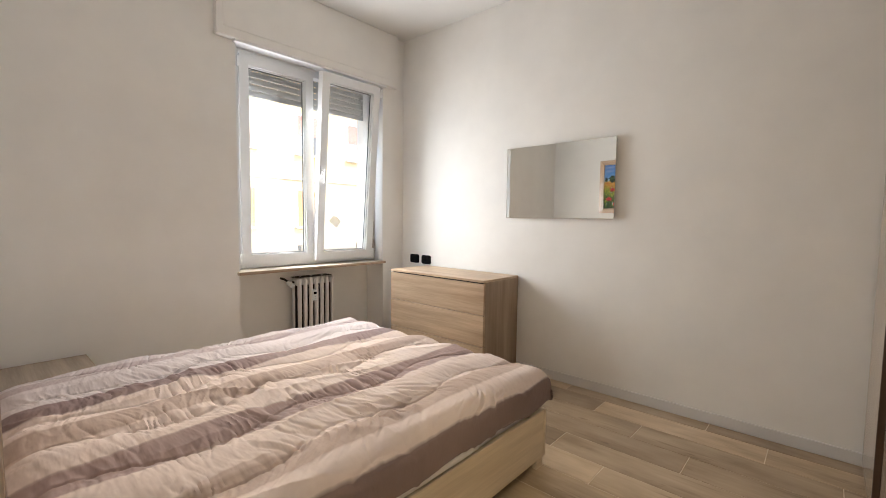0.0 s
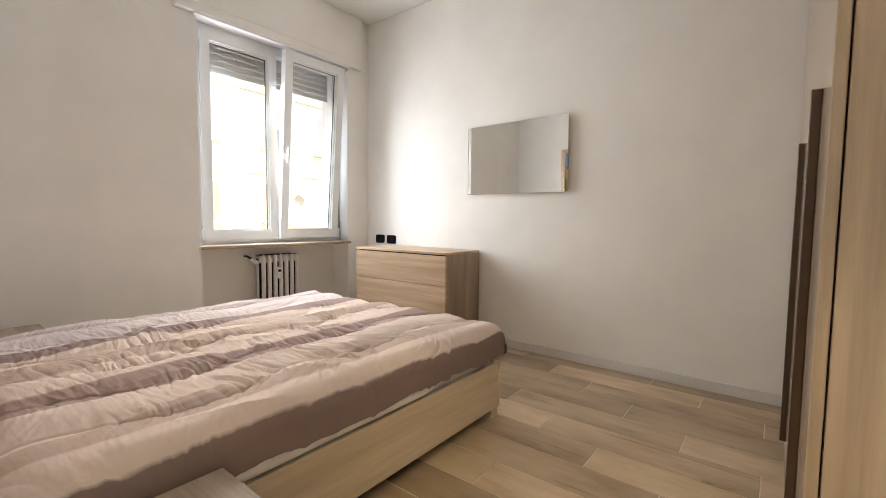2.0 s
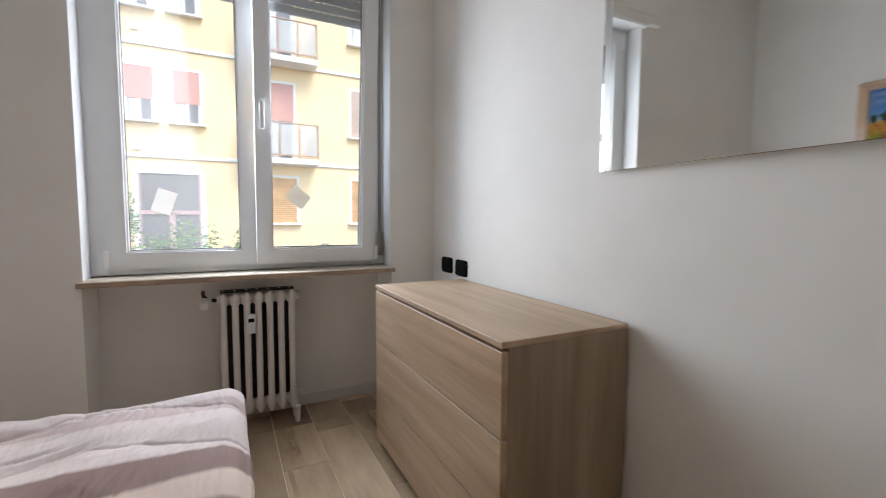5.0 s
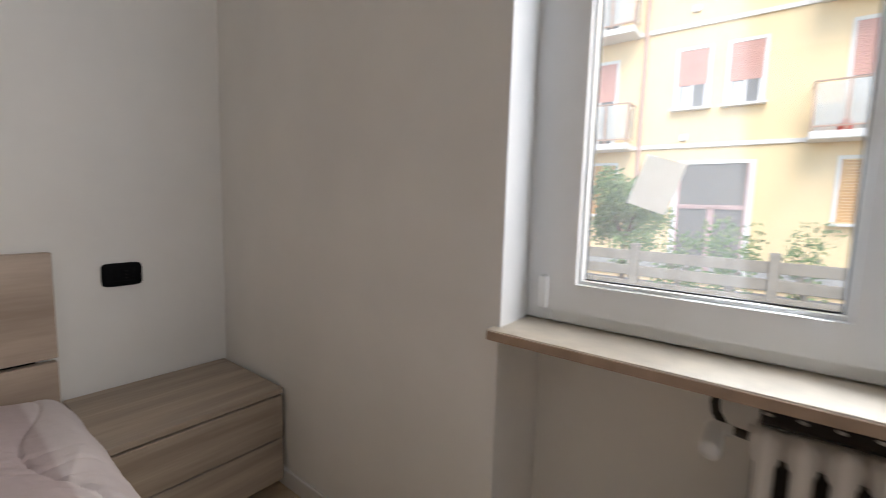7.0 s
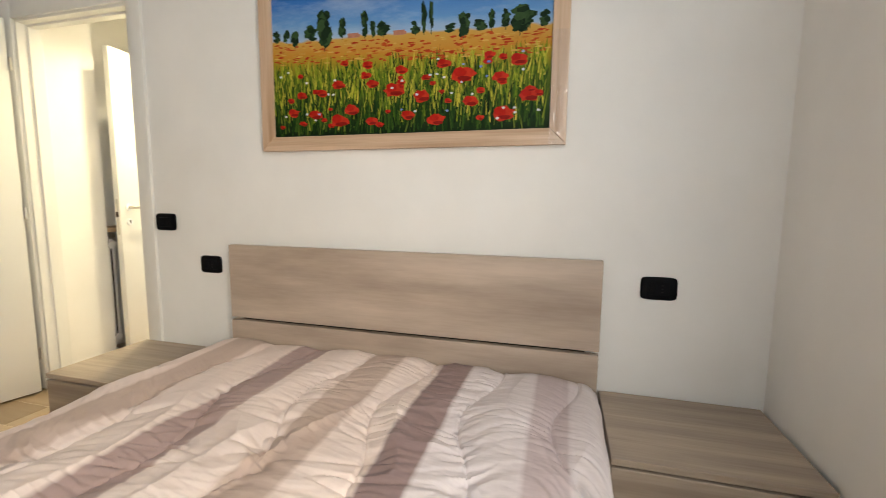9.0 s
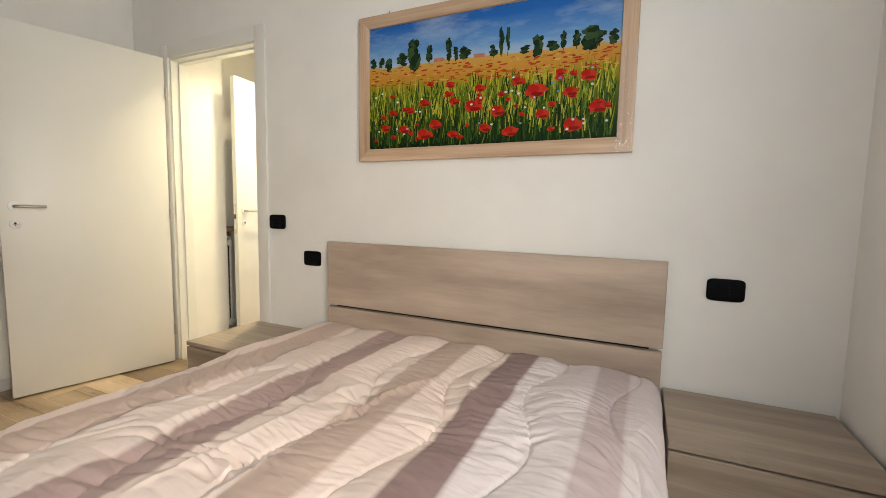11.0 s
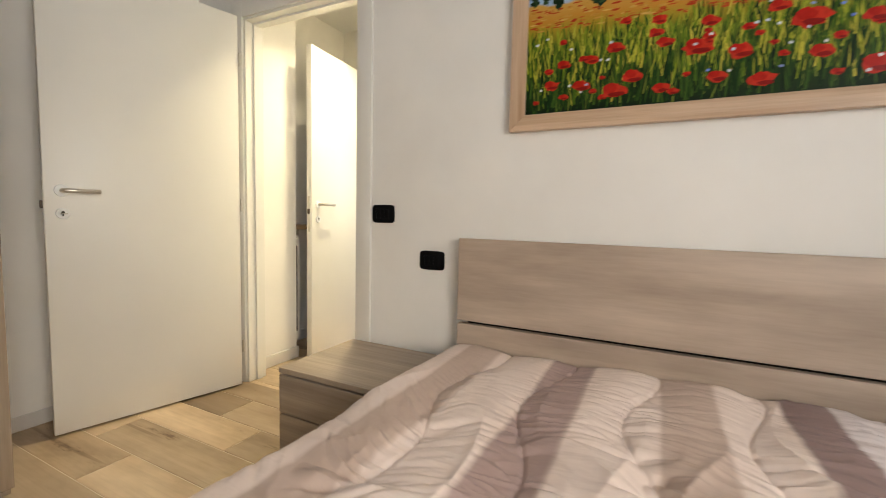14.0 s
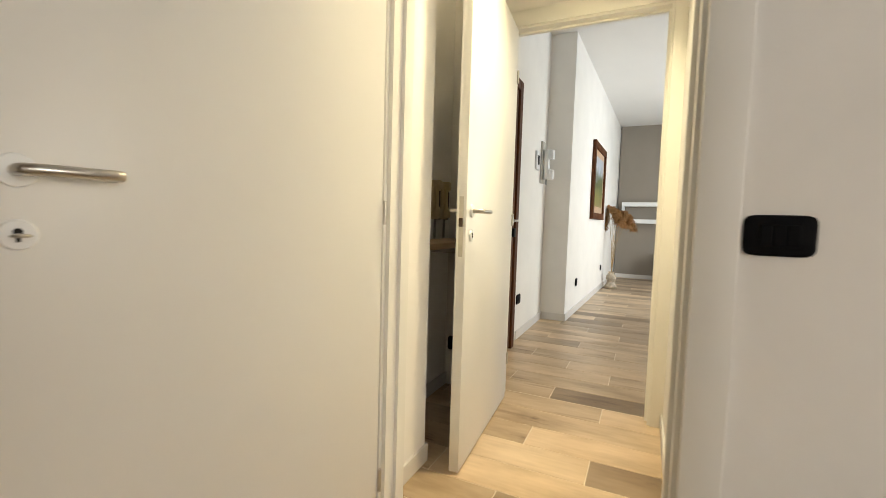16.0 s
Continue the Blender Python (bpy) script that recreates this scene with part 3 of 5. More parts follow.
# ---- bed ----
def bed():
    t = thing("bed", 1.0, -1.475, 0, "pale oak-effect double bed with a slotted headboard", "bed")
    part("headboard_upper", box(0.024, -2.276, 0.580, 0.06, -0.580, 0.933, 0.002), OAK_Y, t, "taupe oak-effect upper headboard panel")
    part("headboard_lower", box(0.028, -2.274, 0.20, 0.062, -0.582, 0.566, 0.002), OAK_Y, t, "taupe oak-effect lower headboard panel")
    part("slot_back", box(0.006, -2.24, 0.50, 0.0235, -0.63, 0.64), EDGE, t, "slot backing, near-black for shade")
    for y in (-2.0, -0.95):
        part("headboard_leg", box(0.013, y - 0.03, 0, 0.0278, y + 0.03, 0.55), OAK_Z, t)
    part("side_board", box(0.063, -2.290, 0.045, 1.95, -2.265, 0.292, 0.003), PALE_X, t)
    part("side_board", box(0.063, -0.627, 0.045, 1.95, -0.602, 0.292, 0.003), PALE_X, t)
    part("foot_board", box(1.95, -2.290, 0.045, 1.975, -0.602, 0.292, 0.003), PALE_Y, t)
    # slab coloured near-black for the shade under the mattress
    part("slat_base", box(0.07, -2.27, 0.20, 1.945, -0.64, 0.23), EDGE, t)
    for x in (0.12, 1.92):
        for y in (-2.277, -0.615):
            part("leg", box(x - 0.03, y - 0.012, 0, x + 0.03, y + 0.012, 0.0445, 0.002), PALE_X, t, "short pale wooden foot")
    # rails added in near-black to paint shade behind the side boards
    for y in (-2.268, -0.636):
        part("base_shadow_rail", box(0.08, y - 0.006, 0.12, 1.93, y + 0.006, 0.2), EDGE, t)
    return t


bed()
mattress = tagged(part("mattress", box(0.07, -2.26, 0.232, 1.94, -0.64, 0.43, 0.03, 4), mottled("mattress_ticking", (0.74, 0.70, 0.69), 0.9, 0.03, 30, 0.3), None, "", True), "white mattress under the duvet in the bed frame", "mattress")


def duvet_cloth():
    """Striped cotton: bands of mauve, taupe and off-white along the bed."""
    m, t, b = nodes_of("striped_cotton", (0.7, 0.6, 0.58), 0.85)
    v = coords(t)
    wob = noise_at(t, coords(t, (1.5, 1.5, 1.5)), 1.0, 3)
    sep = t.nodes.new("ShaderNodeSeparateXYZ")
    t.links.new(v, sep.inputs[0])
    ad = t.nodes.new("ShaderNodeMath")
    ad.operation = "MULTIPLY_ADD"
    ad.inputs[1].default_value = 0.03
    t.links.new(wob, ad.inputs[0])
    t.links.new(sep.outputs["Y"], ad.inputs[2])
    mr = t.nodes.new("ShaderNodeMapRange")
    mr.inputs["From Min"].default_value, mr.inputs["From Max"].default_value = -2.488 + 1.475, -0.388 + 1.475
    t.links.new(ad.outputs[0], mr.inputs["Value"])
    off, lil, tau, mau, dk = (0.82, 0.70, 0.64), (0.72, 0.66, 0.67), (0.56, 0.44, 0.375), (0.42, 0.31, 0.29), (0.29, 0.205, 0.20)
    p = lambda y: (y + 2.485) / 2.10
    lm = (0.54, 0.455, 0.465)
    bands = ((-2.155, -2.025, off, tau), (-1.82, -1.67, off, mau), (-1.465, -1.32, off, tau), (-1.155, -1.035, off, dk), (-0.785, -0.675, lil, lm))
    # hanging south side: mauve band, coloured a little darker for the shade there
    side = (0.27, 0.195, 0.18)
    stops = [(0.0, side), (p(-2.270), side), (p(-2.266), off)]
    for y0, y1, ground, tone in bands:
        stops += [(p(y0 - 0.006), ground), (p(y0 + 0.006), tone), (p(y1 - 0.006), tone), (p(y1 + 0.006), lil if y1 > -1.1 else off)]
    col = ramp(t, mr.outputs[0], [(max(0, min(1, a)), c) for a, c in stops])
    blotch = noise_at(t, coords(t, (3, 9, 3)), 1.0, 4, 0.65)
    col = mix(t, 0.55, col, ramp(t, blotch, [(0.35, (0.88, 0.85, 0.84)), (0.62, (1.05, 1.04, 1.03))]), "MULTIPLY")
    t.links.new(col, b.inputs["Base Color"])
    b.inputs["Sheen Weight"].default_value = 0.05
    wr = noise_at(t, coords(t, (30, 9, 20)), 1.0, 2, 0.5)
    bumped(t, b, wr, 0.65, 0.007)
    return m


def duvet():
    nx, ny = 480, 460
    x0, xw, r = 0.075, 2.004, 0.075
    cy, hw = -1.442, 0.854
    lx = (xw - r - x0) + r * math.pi / 2 + 0.075      # arc length from head to hem at the foot
    ly = (hw - r) + r * math.pi / 2 + 0.084
    bm = bmesh.new()
    grid = []

    def bend(a, w, rr):
        """Arc length to place and drop."""
        if a < w - rr:
            return a, 0.0
        q = (a - (w - rr)) / rr
        if q < math.pi / 2:
            return w - rr + rr * math.sin(q), rr * (1 - math.cos(q))
        return w, rr + (a - (w - rr) - rr * math.pi / 2)

    seams = (-2.31, -2.04, -1.78, -1.51, -1.24, -0.97, -0.70)
    for i in range(nx + 1):
        row = []
        for j in range(ny + 1):
            a = lx * i / nx
            s = -ly + 2 * ly * j / ny
            px, dx = bend(a, xw - x0, r)
            py, dy = bend(abs(s), hw, r)
            y = cy + math.copysign(py, s)
            x = x0 + px
            drop = max(dx, dy) if (dx == 0 or dy == 0) else min(0.16, math.hypot(dx, dy))
            n3 = lambda fx, fy, k: noise.noise((x * fx, y * fy, k))
            # quilted puffs between waving seams
            yy = y - 0.045 * math.cos(8.727 * (x - 0.9)) + 0.03 * n3(1.6, 0.9, 3.1)
            dist = min(abs(yy - q) for q in seams)
            near = math.exp(-(dist / 0.075) ** 2)
            puff = 0.015 * (1 - math.exp(-(dist / 0.06) ** 2)) - 0.007 * math.exp(-(dist / 0.006) ** 2)
            broad = 0.012 * n3(1.7, 1.9, 0.3) + 0.005 * n3(3.5, 4.0, 7.7)
            # short creases running off the seams and a few long slack folds
            wx = x + 0.45 * (yy - y) + 0.05 * n3(4.0, 4.0, 21.0) + 0.55 * n3(0.9, 1.3, 41.0) * (y + 1.4) + 0.25 * n3(2.2, 3.0, 43.0) * (y + 1.4)
            lot = max(0.0, 0.5 + 0.9 * n3(2.1, 2.3, 9.0))
            ridge = lambda fx, fy, k, q: (1 - min(1.0, abs(noise.noise((wx * fx, y * fy, k))) * q)) ** 2
            r1 = ridge(9.0, 3.4, 1.7, 2.6) * max(0.0, 0.5 + 1.4 * n3(4.0, 4.0, 51.0))
            r2 = ridge(17.0, 5.5, 4.9, 2.4) * max(0.0, 0.5 + 1.4 * n3(5.0, 5.0, 61.0))
            r3 = ridge(33.0, 9.0, 14.9, 2.2) * max(0.0, 0.6 + 1.2 * n3(7.0, 6.0, 71.0))
            r4 = ridge(24.0, 7.0, 24.9, 2.4) * max(0.0, 0.5 + 1.4 * n3(6.0, 5.0, 81.0))
            crease = (0.012 * r1 - 0.012 * r2 + 0.005 * r3 - 0.009 * r4) * (0.45 + 0.6 * near) * min(1.0, 0.55 + 0.5 * x, max(0.35, 1.0 - 2.0 * (x - 1.5))) * (0.4 + lot)
            wy = y + 0.10 * n3(2.0, 2.0, 33.0) + 0.12 * x
            slack = 0.010 * (1 - min(1, abs(noise.noise((x * 1.5, wy * 5.5, 8.3))) * 4.0)) ** 2 * lot
            top = 0.490 + puff + broad + crease + slack
            top -= 0.028 * max(0, 1 - (x - x0) / 0.10) ** 2
            flare = 0.008 * n3(5, 5, 11.0) + 0.004
            ox = oy = 0.0
            if dx > r * 0.5:
                ox = flare
            if dy > r * 0.5:
                oy = math.copysign(flare, s)
            z = top - drop * (1 + 0.12 * n3(3, 3, 5.0))
            row.append(bm.verts.new((x + ox, y + oy, z)))
        grid.append(row)
    for i in range(nx):
        for j in range(ny):
            bm.faces.new((grid[i][j], grid[i + 1][j], grid[i + 1][j + 1], grid[i][j + 1]))
    t = thing("duvet", 1.0, -1.475, 0.45, "rumpled duvet striped in mauve, taupe and off-white", "duvet")
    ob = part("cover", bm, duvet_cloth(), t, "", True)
    sol = ob.modifiers.new("thickness", "SOLIDIFY")
    sol.thickness, sol.offset = 0.012, -1
    return t


duvet_thing = duvet()
# light underside of the duvet showing at the hem
hem = bmesh.new()
prev = None
for i in range(90):
    x = 0.45 + 0.95 * i / 89
    w = 0.006 * noise.noise((x * 6, 0, 2)) + 0.008 * noise.noise((x * 2, 4, 2))
    low = 0.309 + 0.6 * w
    cur = [hem.verts.new((x, -2.2935 + w * 0.05, low)), hem.verts.new((x, -2.2965 + w * 0.05, low + 0.012)), hem.verts.new((x, -2.2945, 0.330)), hem.verts.new((x, -2.285, 0.350))]
    if prev:
        for k in range(3):
            hem.faces.new((prev[k], cur[k], cur[k + 1], prev[k + 1]))
    prev = cur
part("lining", hem, mottled("white_cotton", (0.78, 0.74, 0.71), 0.9, 0.05, 25, 0.4), duvet_thing, "off-white underside at the hem", True)


def nightstand(x0, x1, y0, y1, h, label):
    t = thing("nightstand", (x0 + x1) / 2, (y0 + y1) / 2, 0, label, "nightstand", "nightstands beside the bed")
    part("top", box(x0, y0, h - 0.022, x1, y1, h, 0.002), NIGHT_Y, t)
    part("side_panel", box(x0, y0, 0.03, x1 - 0.022, y0 + 0.02, h - 0.022, 0.0015), NIGHT_Y, t)
    part("side_panel", box(x0, y1 - 0.02, 0.03, x1 - 0.022, y1, h - 0.022, 0.0015), NIGHT_Y, t)
    part("inner_body", box(x0 + 0.002, y0 + 0.02, 0.03, x1 - 0.026, y1 - 0.02, h - 0.024), EDGE, t, "dark shadow gap")
    half = (h - 0.022 - 0.04) / 2
    for k in range(2):
        part("drawer_front", box(x1 - 0.022, y0 + 0.002, 0.038 + k * half, x1, y1 - 0.002, 0.038 + (k + 1) * half - 0.006, 0.002), NIGHT_Y, t)
    part("plinth", box(x0 + 0.02, y0 + 0.03, 0, x1 - 0.05, y1 - 0.03, 0.03), EDGE, t)
    return t


nightstand(0.015, 0.482, -0.570, -0.016, 0.410, "taupe oak-effect two-drawer nightstand in the wall corner")
nightstand(0.018, 0.494, -2.875, -2.316, 0.393, "taupe oak-effect two-drawer nightstand next to the doorway")


def dresser():
    x0, x1, y0, y1, h = 2.592, 3.066, -1.425, -0.375, 0.795
    t = thing("dresser", (x0 + x1) / 2, (y0 + y1) / 2, 0, "light oak-effect three-drawer dresser below the mirror", "dresser")
    part("top", box(x0, y0, h - 0.018, x1, y1, h, 0.002), DRESS_Y, t)
    part("side_panel", box(x0 + 0.024, y0, 0.0, x1, y0 + 0.02, h - 0.0185, 0.0015), DRESS_SHADED_Z, t, "upright-grained side panel, oak darkened for its shade")
    part("side_panel", box(x0 + 0.024, y1 - 0.02, 0.0, x1, y1, h - 0.0185, 0.0015), DRESS_SHADED_Z, t)
    part("inner_body", box(x0 + 0.027, y0 + 0.02, 0.02, x1, y1 - 0.02, h - 0.019), EDGE, t, "dark shadow gap")
    hh = (h - 0.018 - 0.05) / 3
    for k in range(3):
        part("drawer_front", box(x0 + 0.002, y0 + 0.001, 0.045 + k * hh, x0 + 0.024, y1 - 0.001, 0.045 + (k + 1) * hh - 0.0055, 0.0018), DRESS_Y, t)
    part("plinth", box(x0 + 0.05, y0 + 0.02, 0, x0 + 0.065, y1 - 0.02, 0.05), EDGE, t)


dresser()


def wall_mirror():
    t = thing("wall_mirror", 3.06, -1.776, 1.303, "frameless rectangular wall mirror above the dresser", "mirror")
    part("backing", box(3.055, -2.190, 1.278, RX - 0.003, -1.305, 1.825), MIRROR_EDGE, t, "thin grey backing")
    part("mirror_glass", moved(box(-0.0025, -0.451, 1.268, 0.0025, 0.451, 1.835, 0.0012), Matrix.Translation((3.0495, -1.7485, 0)) @ pose(0, 0, 0, 0, 0, -1.1)), MIRROR, t, "clear silvered glass")


wall_mirror()


def wardrobe():
    x0, x1, y0, y1, h = 1.109, RX - 0.014, RY + 0.014, -3.530, 2.50
    t = thing("wardrobe", 2.12, -3.78, 0, "taupe oak-effect sliding wardrobe with long bronze handles", "wardrobe")
    part("side_panel", box(x0, y0, 0, x0 + 0.03, y1, h, 0.002), OAK_Z, t)
    part("side_panel", box(x1 - 0.03, y0, 0, x1, y1, h, 0.002), OAK_Z, t)
    part("top_panel", box(x0 + 0.03, y0, h - 0.03, x1 - 0.03, y1, h, 0.002), OAK_X, t)
    part("back_panel", box(x0 + 0.03, y0, 0.0, x1 - 0.03, y0 + 0.01, h - 0.03), OAK_Z, t)
    part("plinth", box(x0 + 0.03, y1 - 0.03, 0, x1 - 0.03, y1 - 0.01, 0.06), OAK_X, t)
    mid = 2.012
    for a, b, g in ((x0 - 0.002, mid, 1.360), (mid + 0.004, x1, 2.241)):
        d = part("sliding_door", box(a, y1 + 0.004, 0.03, b, y1 + 0.026, h - 0.006, 0.002), FRONT_Z, t)
        part("handle", join(box(g, y1 + 0.026, 0.14, g + 0.012, y1 + 0.047, 1.37, 0.002), box(g + 0.012, y1 + 0.026, 0.16, g + 0.020, y1 + 0.030, 1.36)), BRONZE, d, "long bronze grip strip")


wardrobe()


def plate_shape():
    """Outline with bowed sides and round corners, domed towards the rim."""
    bm = bmesh.new()
    rings = []
    for x, k in ((0.0, 1.0), (0.005, 1.0), (0.0085, 0.95), (0.0095, 0.88)):
        ring = []
        for i in range(48):
            a = 2 * math.pi * i / 48
            c, s = math.cos(a), math.sin(a)
            q = (abs(c) ** 7 + abs(s) ** 7) ** (-1 / 7)
            ring.append(bm.verts.new((x, 0.0635 * k * q * c, 0.0435 * k * q * s)))
        rings.append(ring)
    for a, b in zip(rings, rings[1:]):
        for i in range(48):
            bm.faces.new((a[i], a[(i + 1) % 48], b[(i + 1) % 48], b[i]))
    bm.faces.new(rings[0][::-1])
    bm.faces.new(rings[-1])
    return bm


def switch_plate(kind, x, y, z, face, label):
    """A three-module black plate on a wall; face is the way it looks: +1 east, -1 west, 2 north."""
    t = thing(kind, x, y, z, label, "switch" if kind == "light_switch" else "socket", "black wall plates")
    if face == 2:
        m = Matrix.Translation((x, y, z)) @ pose(0, 0, 0, 0, 0, 90)
    else:
        m = Matrix.Translation((x, y, z)) @ pose(0, 0, 0, 0, 0, 0 if face > 0 else 180)
    part("plate", moved(plate_shape(), m), BLACKP, t, "", True)
    fr = part("module_frame", moved(box(0.008, -0.037, -0.025, 0.0105, 0.037, 0.025, 0.001), m), BLACKG, t)
    if kind == "light_switch":
        for a in (-0.023, 0.0, 0.023):
            part("rocker", moved(moved(box(0.0, -0.0108, -0.0225, 0.004, 0.0108, 0.0225, 0.001), pose(0.009, a, 0, 0, 3, 0)), m), BLACKP, t)
    else:
        part("rocker", moved(box(0.009, -0.034, -0.0225, 0.0125, -0.013, 0.0225, 0.001), m), BLACKP, t)
        s = part("outlet", moved(box(0.009, -0.010, -0.0225, 0.0115, 0.034, 0.0225, 0.001), m), BLACKP, t)
        part("pin_hole", moved(join(*[tube((0.0112, 0.012, q), (0.0122, 0.012, q), 0.0028, seg=8) for q in (-0.013, 0.0, 0.013)]), m), EDGE, s)


switch_plate("light_switch", 0.0, -2.707, 1.03, 1, "black light switch plate beside the doorway")
switch_plate("wall_socket", 0.0, -2.435, 0.822, 1, "black socket plate over a nightstand by the doorway")
switch_plate("wall_socket", 0.0, -0.376, 0.831, 1, "black socket plate over the corner nightstand")
switch_plate("wall_socket", RX, -0.187, 0.850, -1, "black socket plate above the dresser")
switch_plate("wall_socket", RX, -0.350, 0.848, -1, "black socket plate above the dresser")

# ---- painting over the bed ----
def flat_disc(cy, cz, ry, rz, x, seed, n=14, rough=0.22):
    """A ragged flat blot of paint on a wall across x."""
    rnd = random.Random(seed)
    bm = bmesh.new()
    vs = []
    for k in range(n):
        a = 2 * math.pi * k / n
        q = 1 + rough * rnd.uniform(-1, 1)
        vs.append(bm.verts.new((x, cy + ry * q * math.cos(a), cz + rz * q * math.sin(a))))
    bm.faces.new(vs)
    return bm


def island_paint(name, stops, rough=0.35):
    m, t, b = nodes_of(name, stops[0][1], rough)
    b.inputs["Specular IOR Level"].default_value = 0.15
    g = t.nodes.new("ShaderNodeNewGeometry")
    c = ramp(t, g.outputs["Random Per Island"], stops)
    n = noise_at(t, coords(t), 60, 3)
    t.links.new(mix(t, 0.6, c, ramp(t, n, [(0.3, (0.7, 0.7, 0.7)), (0.7, (1.15, 1.15, 1.15))]), "MULTIPLY"), b.inputs["Base Color"])
    return m


def framed_painting():
    y0, y1, z0, z1 = -2.079, -0.735, 1.370, 2.103
    w = 0.062
    t = thing("painting", 0.02, (y0 + y1) / 2, z0, "poppy field oil painting in a bare pine frame", "painting")
    inner, outer = ((y0 + w, z0 + w), (y1 - w, z0 + w), (y1 - w, z1 - w), (y0 + w, z1 - w)), ((y0, z0), (y1, z0), (y1, z1), (y0, z1))
    for k in range(4):
        n = (k + 1) % 4
        rail = prism([outer[k], outer[n], inner[n], inner[k]], 0.002, 0.034, "x")
        bmesh.ops.bevel(rail, geom=rail.edges[:], offset=0.003, segments=2, profile=0.5, affect="EDGES")
        part("frame_rail", rail, (PINE, PINE_Z)[k % 2], t, "", True)
    # plastic wrap left on one upright of the frame
    wrap = glass("clear_wrap")
    for wnode in wrap.node_tree.nodes:
        if wnode.type == "MIX_SHADER":
            for link in list(wnode.inputs[0].links):
                wrap.node_tree.links.remove(link)
            wnode.inputs[0].default_value = 0.11
        if wnode.type == "BSDF_GLOSSY":
            wnode.inputs["Roughness"].default_value = 0.12
    film_bm = bmesh.new()
    wrows = []
    for i in range(90):
        zz = z0 - 0.003 + 0.42 * i / 89
        wrows.append([film_bm.verts.new((0.0365 + 0.0030 * noise.noise((zz * 55, q * 0.9, 1.0)) + 0.0016 * noise.noise((zz * 20, q * 2.6, 5.0)), y1 - w - 0.002 + (w + 0.006) * q / 14, zz)) for q in range(15)])
    for ra, rb in zip(wrows, wrows[1:]):
        for q in range(14):
            film_bm.faces.new((ra[q], ra[q + 1], rb[q + 1], rb[q]))
    part("plastic_wrap", film_bm, wrap, t, "crinkled glossy plastic wrap on the frame corner", True)
    for yy in (-1.92, -0.95):
        part("hanging_wire", sweep([(0.004, yy, z1 - 0.005), (0.006, yy + 0.006, z1 + 0.01), (0.003, yy + 0.012, z1 + 0.022)], 0.0016, 6), EDGE, t)
    a0, a1, b0, b1 = y0 + w, y1 - w, z0 + w, z1 - w
    W, H = a1 - a0, b1 - b0
    # canvas: blue sky over a yellow and green field
    m, tt, b = nodes_of("oil_paint", (0.2, 0.3, 0.6), 0.45)
    b.inputs["Specular IOR Level"].default_value = 0.15
    v = coords(tt)
    sep = tt.nodes.new("ShaderNodeSeparateXYZ")
    tt.links.new(v, sep.inputs[0])
    mr = tt.nodes.new("ShaderNodeMapRange")
    mr.inputs["From Min"].default_value, mr.inputs["From Max"].default_value = w, w + H
    tt.links.new(sep.outputs["Z"], mr.inputs["Value"])
    slope = tt.nodes.new("ShaderNodeMath")
    slope.operation = "MULTIPLY_ADD"
    slope.inputs[1].default_value = 0.05
    tt.links.new(sep.outputs["Y"], slope.inputs[0])
    tt.links.new(mr.outputs[0], slope.inputs[2])
    wob = noise_at(tt, coords(tt, (1, 5, 9)), 1.0, 4)
    ad = tt.nodes.new("ShaderNodeMath")
    ad.operation = "MULTIPLY_ADD"
    ad.inputs[1].default_value = 0.10
    tt.links.new(wob, ad.inputs[0])
    tt.links.new(slope.outputs[0], ad.inputs[2])
    base = ramp(tt, ad.outputs[0], [(0.03, (0.004, 0.012, 0.004)), (0.22, (0.02, 0.05, 0.008)), (0.44, (0.11, 0.16, 0.012)), (0.55, (0.36, 0.26, 0.02)), (0.60, (0.52, 0.24, 0.03)), (0.70, (0.56, 0.33, 0.07)),
                                    (0.715, (0.34, 0.48, 0.66)), (0.80, (0.13, 0.30, 0.60)), (1.0, (0.02, 0.13, 0.46))])
    cloud = ramp(tt, noise_at(tt, coords(tt, (1, 2.4, 8)), 1.0, 5, 0.6), [(0.48, (0, 0, 0)), (0.78, (0.8, 0.8, 0.8))])
    up = ramp(tt, ad.outputs[0], [(0.71, (0, 0, 0)), (0.76, (1, 1, 1))])
    fac = mix(tt, 1.0, cloud, up, "MULTIPLY")
    col = mix(tt, fac, base, (0.46, 0.56, 0.70))
    tt.links.new(col, b.inputs["Base Color"])
    bumped(tt, b, noise_at(tt, coords(tt, (30, 60, 140)), 1.0, 4), 0.5, 0.002)
    part("canvas", box(0.010, a0, b0, 0.020, a1, b1), m, t, "painted canvas of a summer field")
    rnd = random.Random(5)

    def at(u, q):
        return a0 + u * W, b0 + q * H

    # brush strokes of the grass
    strokes, shaded = bmesh.new(), bmesh.new()
    for k in range(2100):
        u, q = rnd.random(), rnd.random() ** 1.1 * 0.46
        into = shaded if q < rnd.uniform(0.02, 0.30) else strokes
        y, z = at(u, q)
        l, lean, wd = rnd.uniform(0.04, 0.11) * (1.15 - q), rnd.uniform(-0.016, 0.02), rnd.uniform(0.0025, 0.0075)
        z2 = min(z + l, b1 - 0.002)
        yl = min(max(y, a0 + 0.004), a1 - 0.03)
        x = 0.0203 + 0.0006 * rnd.random()
        vs = [into.verts.new(c) for c in ((x, yl, max(z, b0)), (x, yl + wd, max(z, b0)), (x, yl + lean * 0.5 + wd * 0.9, (z + z2) / 2), (x, max(a0, yl + lean), z2), (x, yl + lean * 0.5, (z + z2) / 2))]
        into.faces.new(vs)
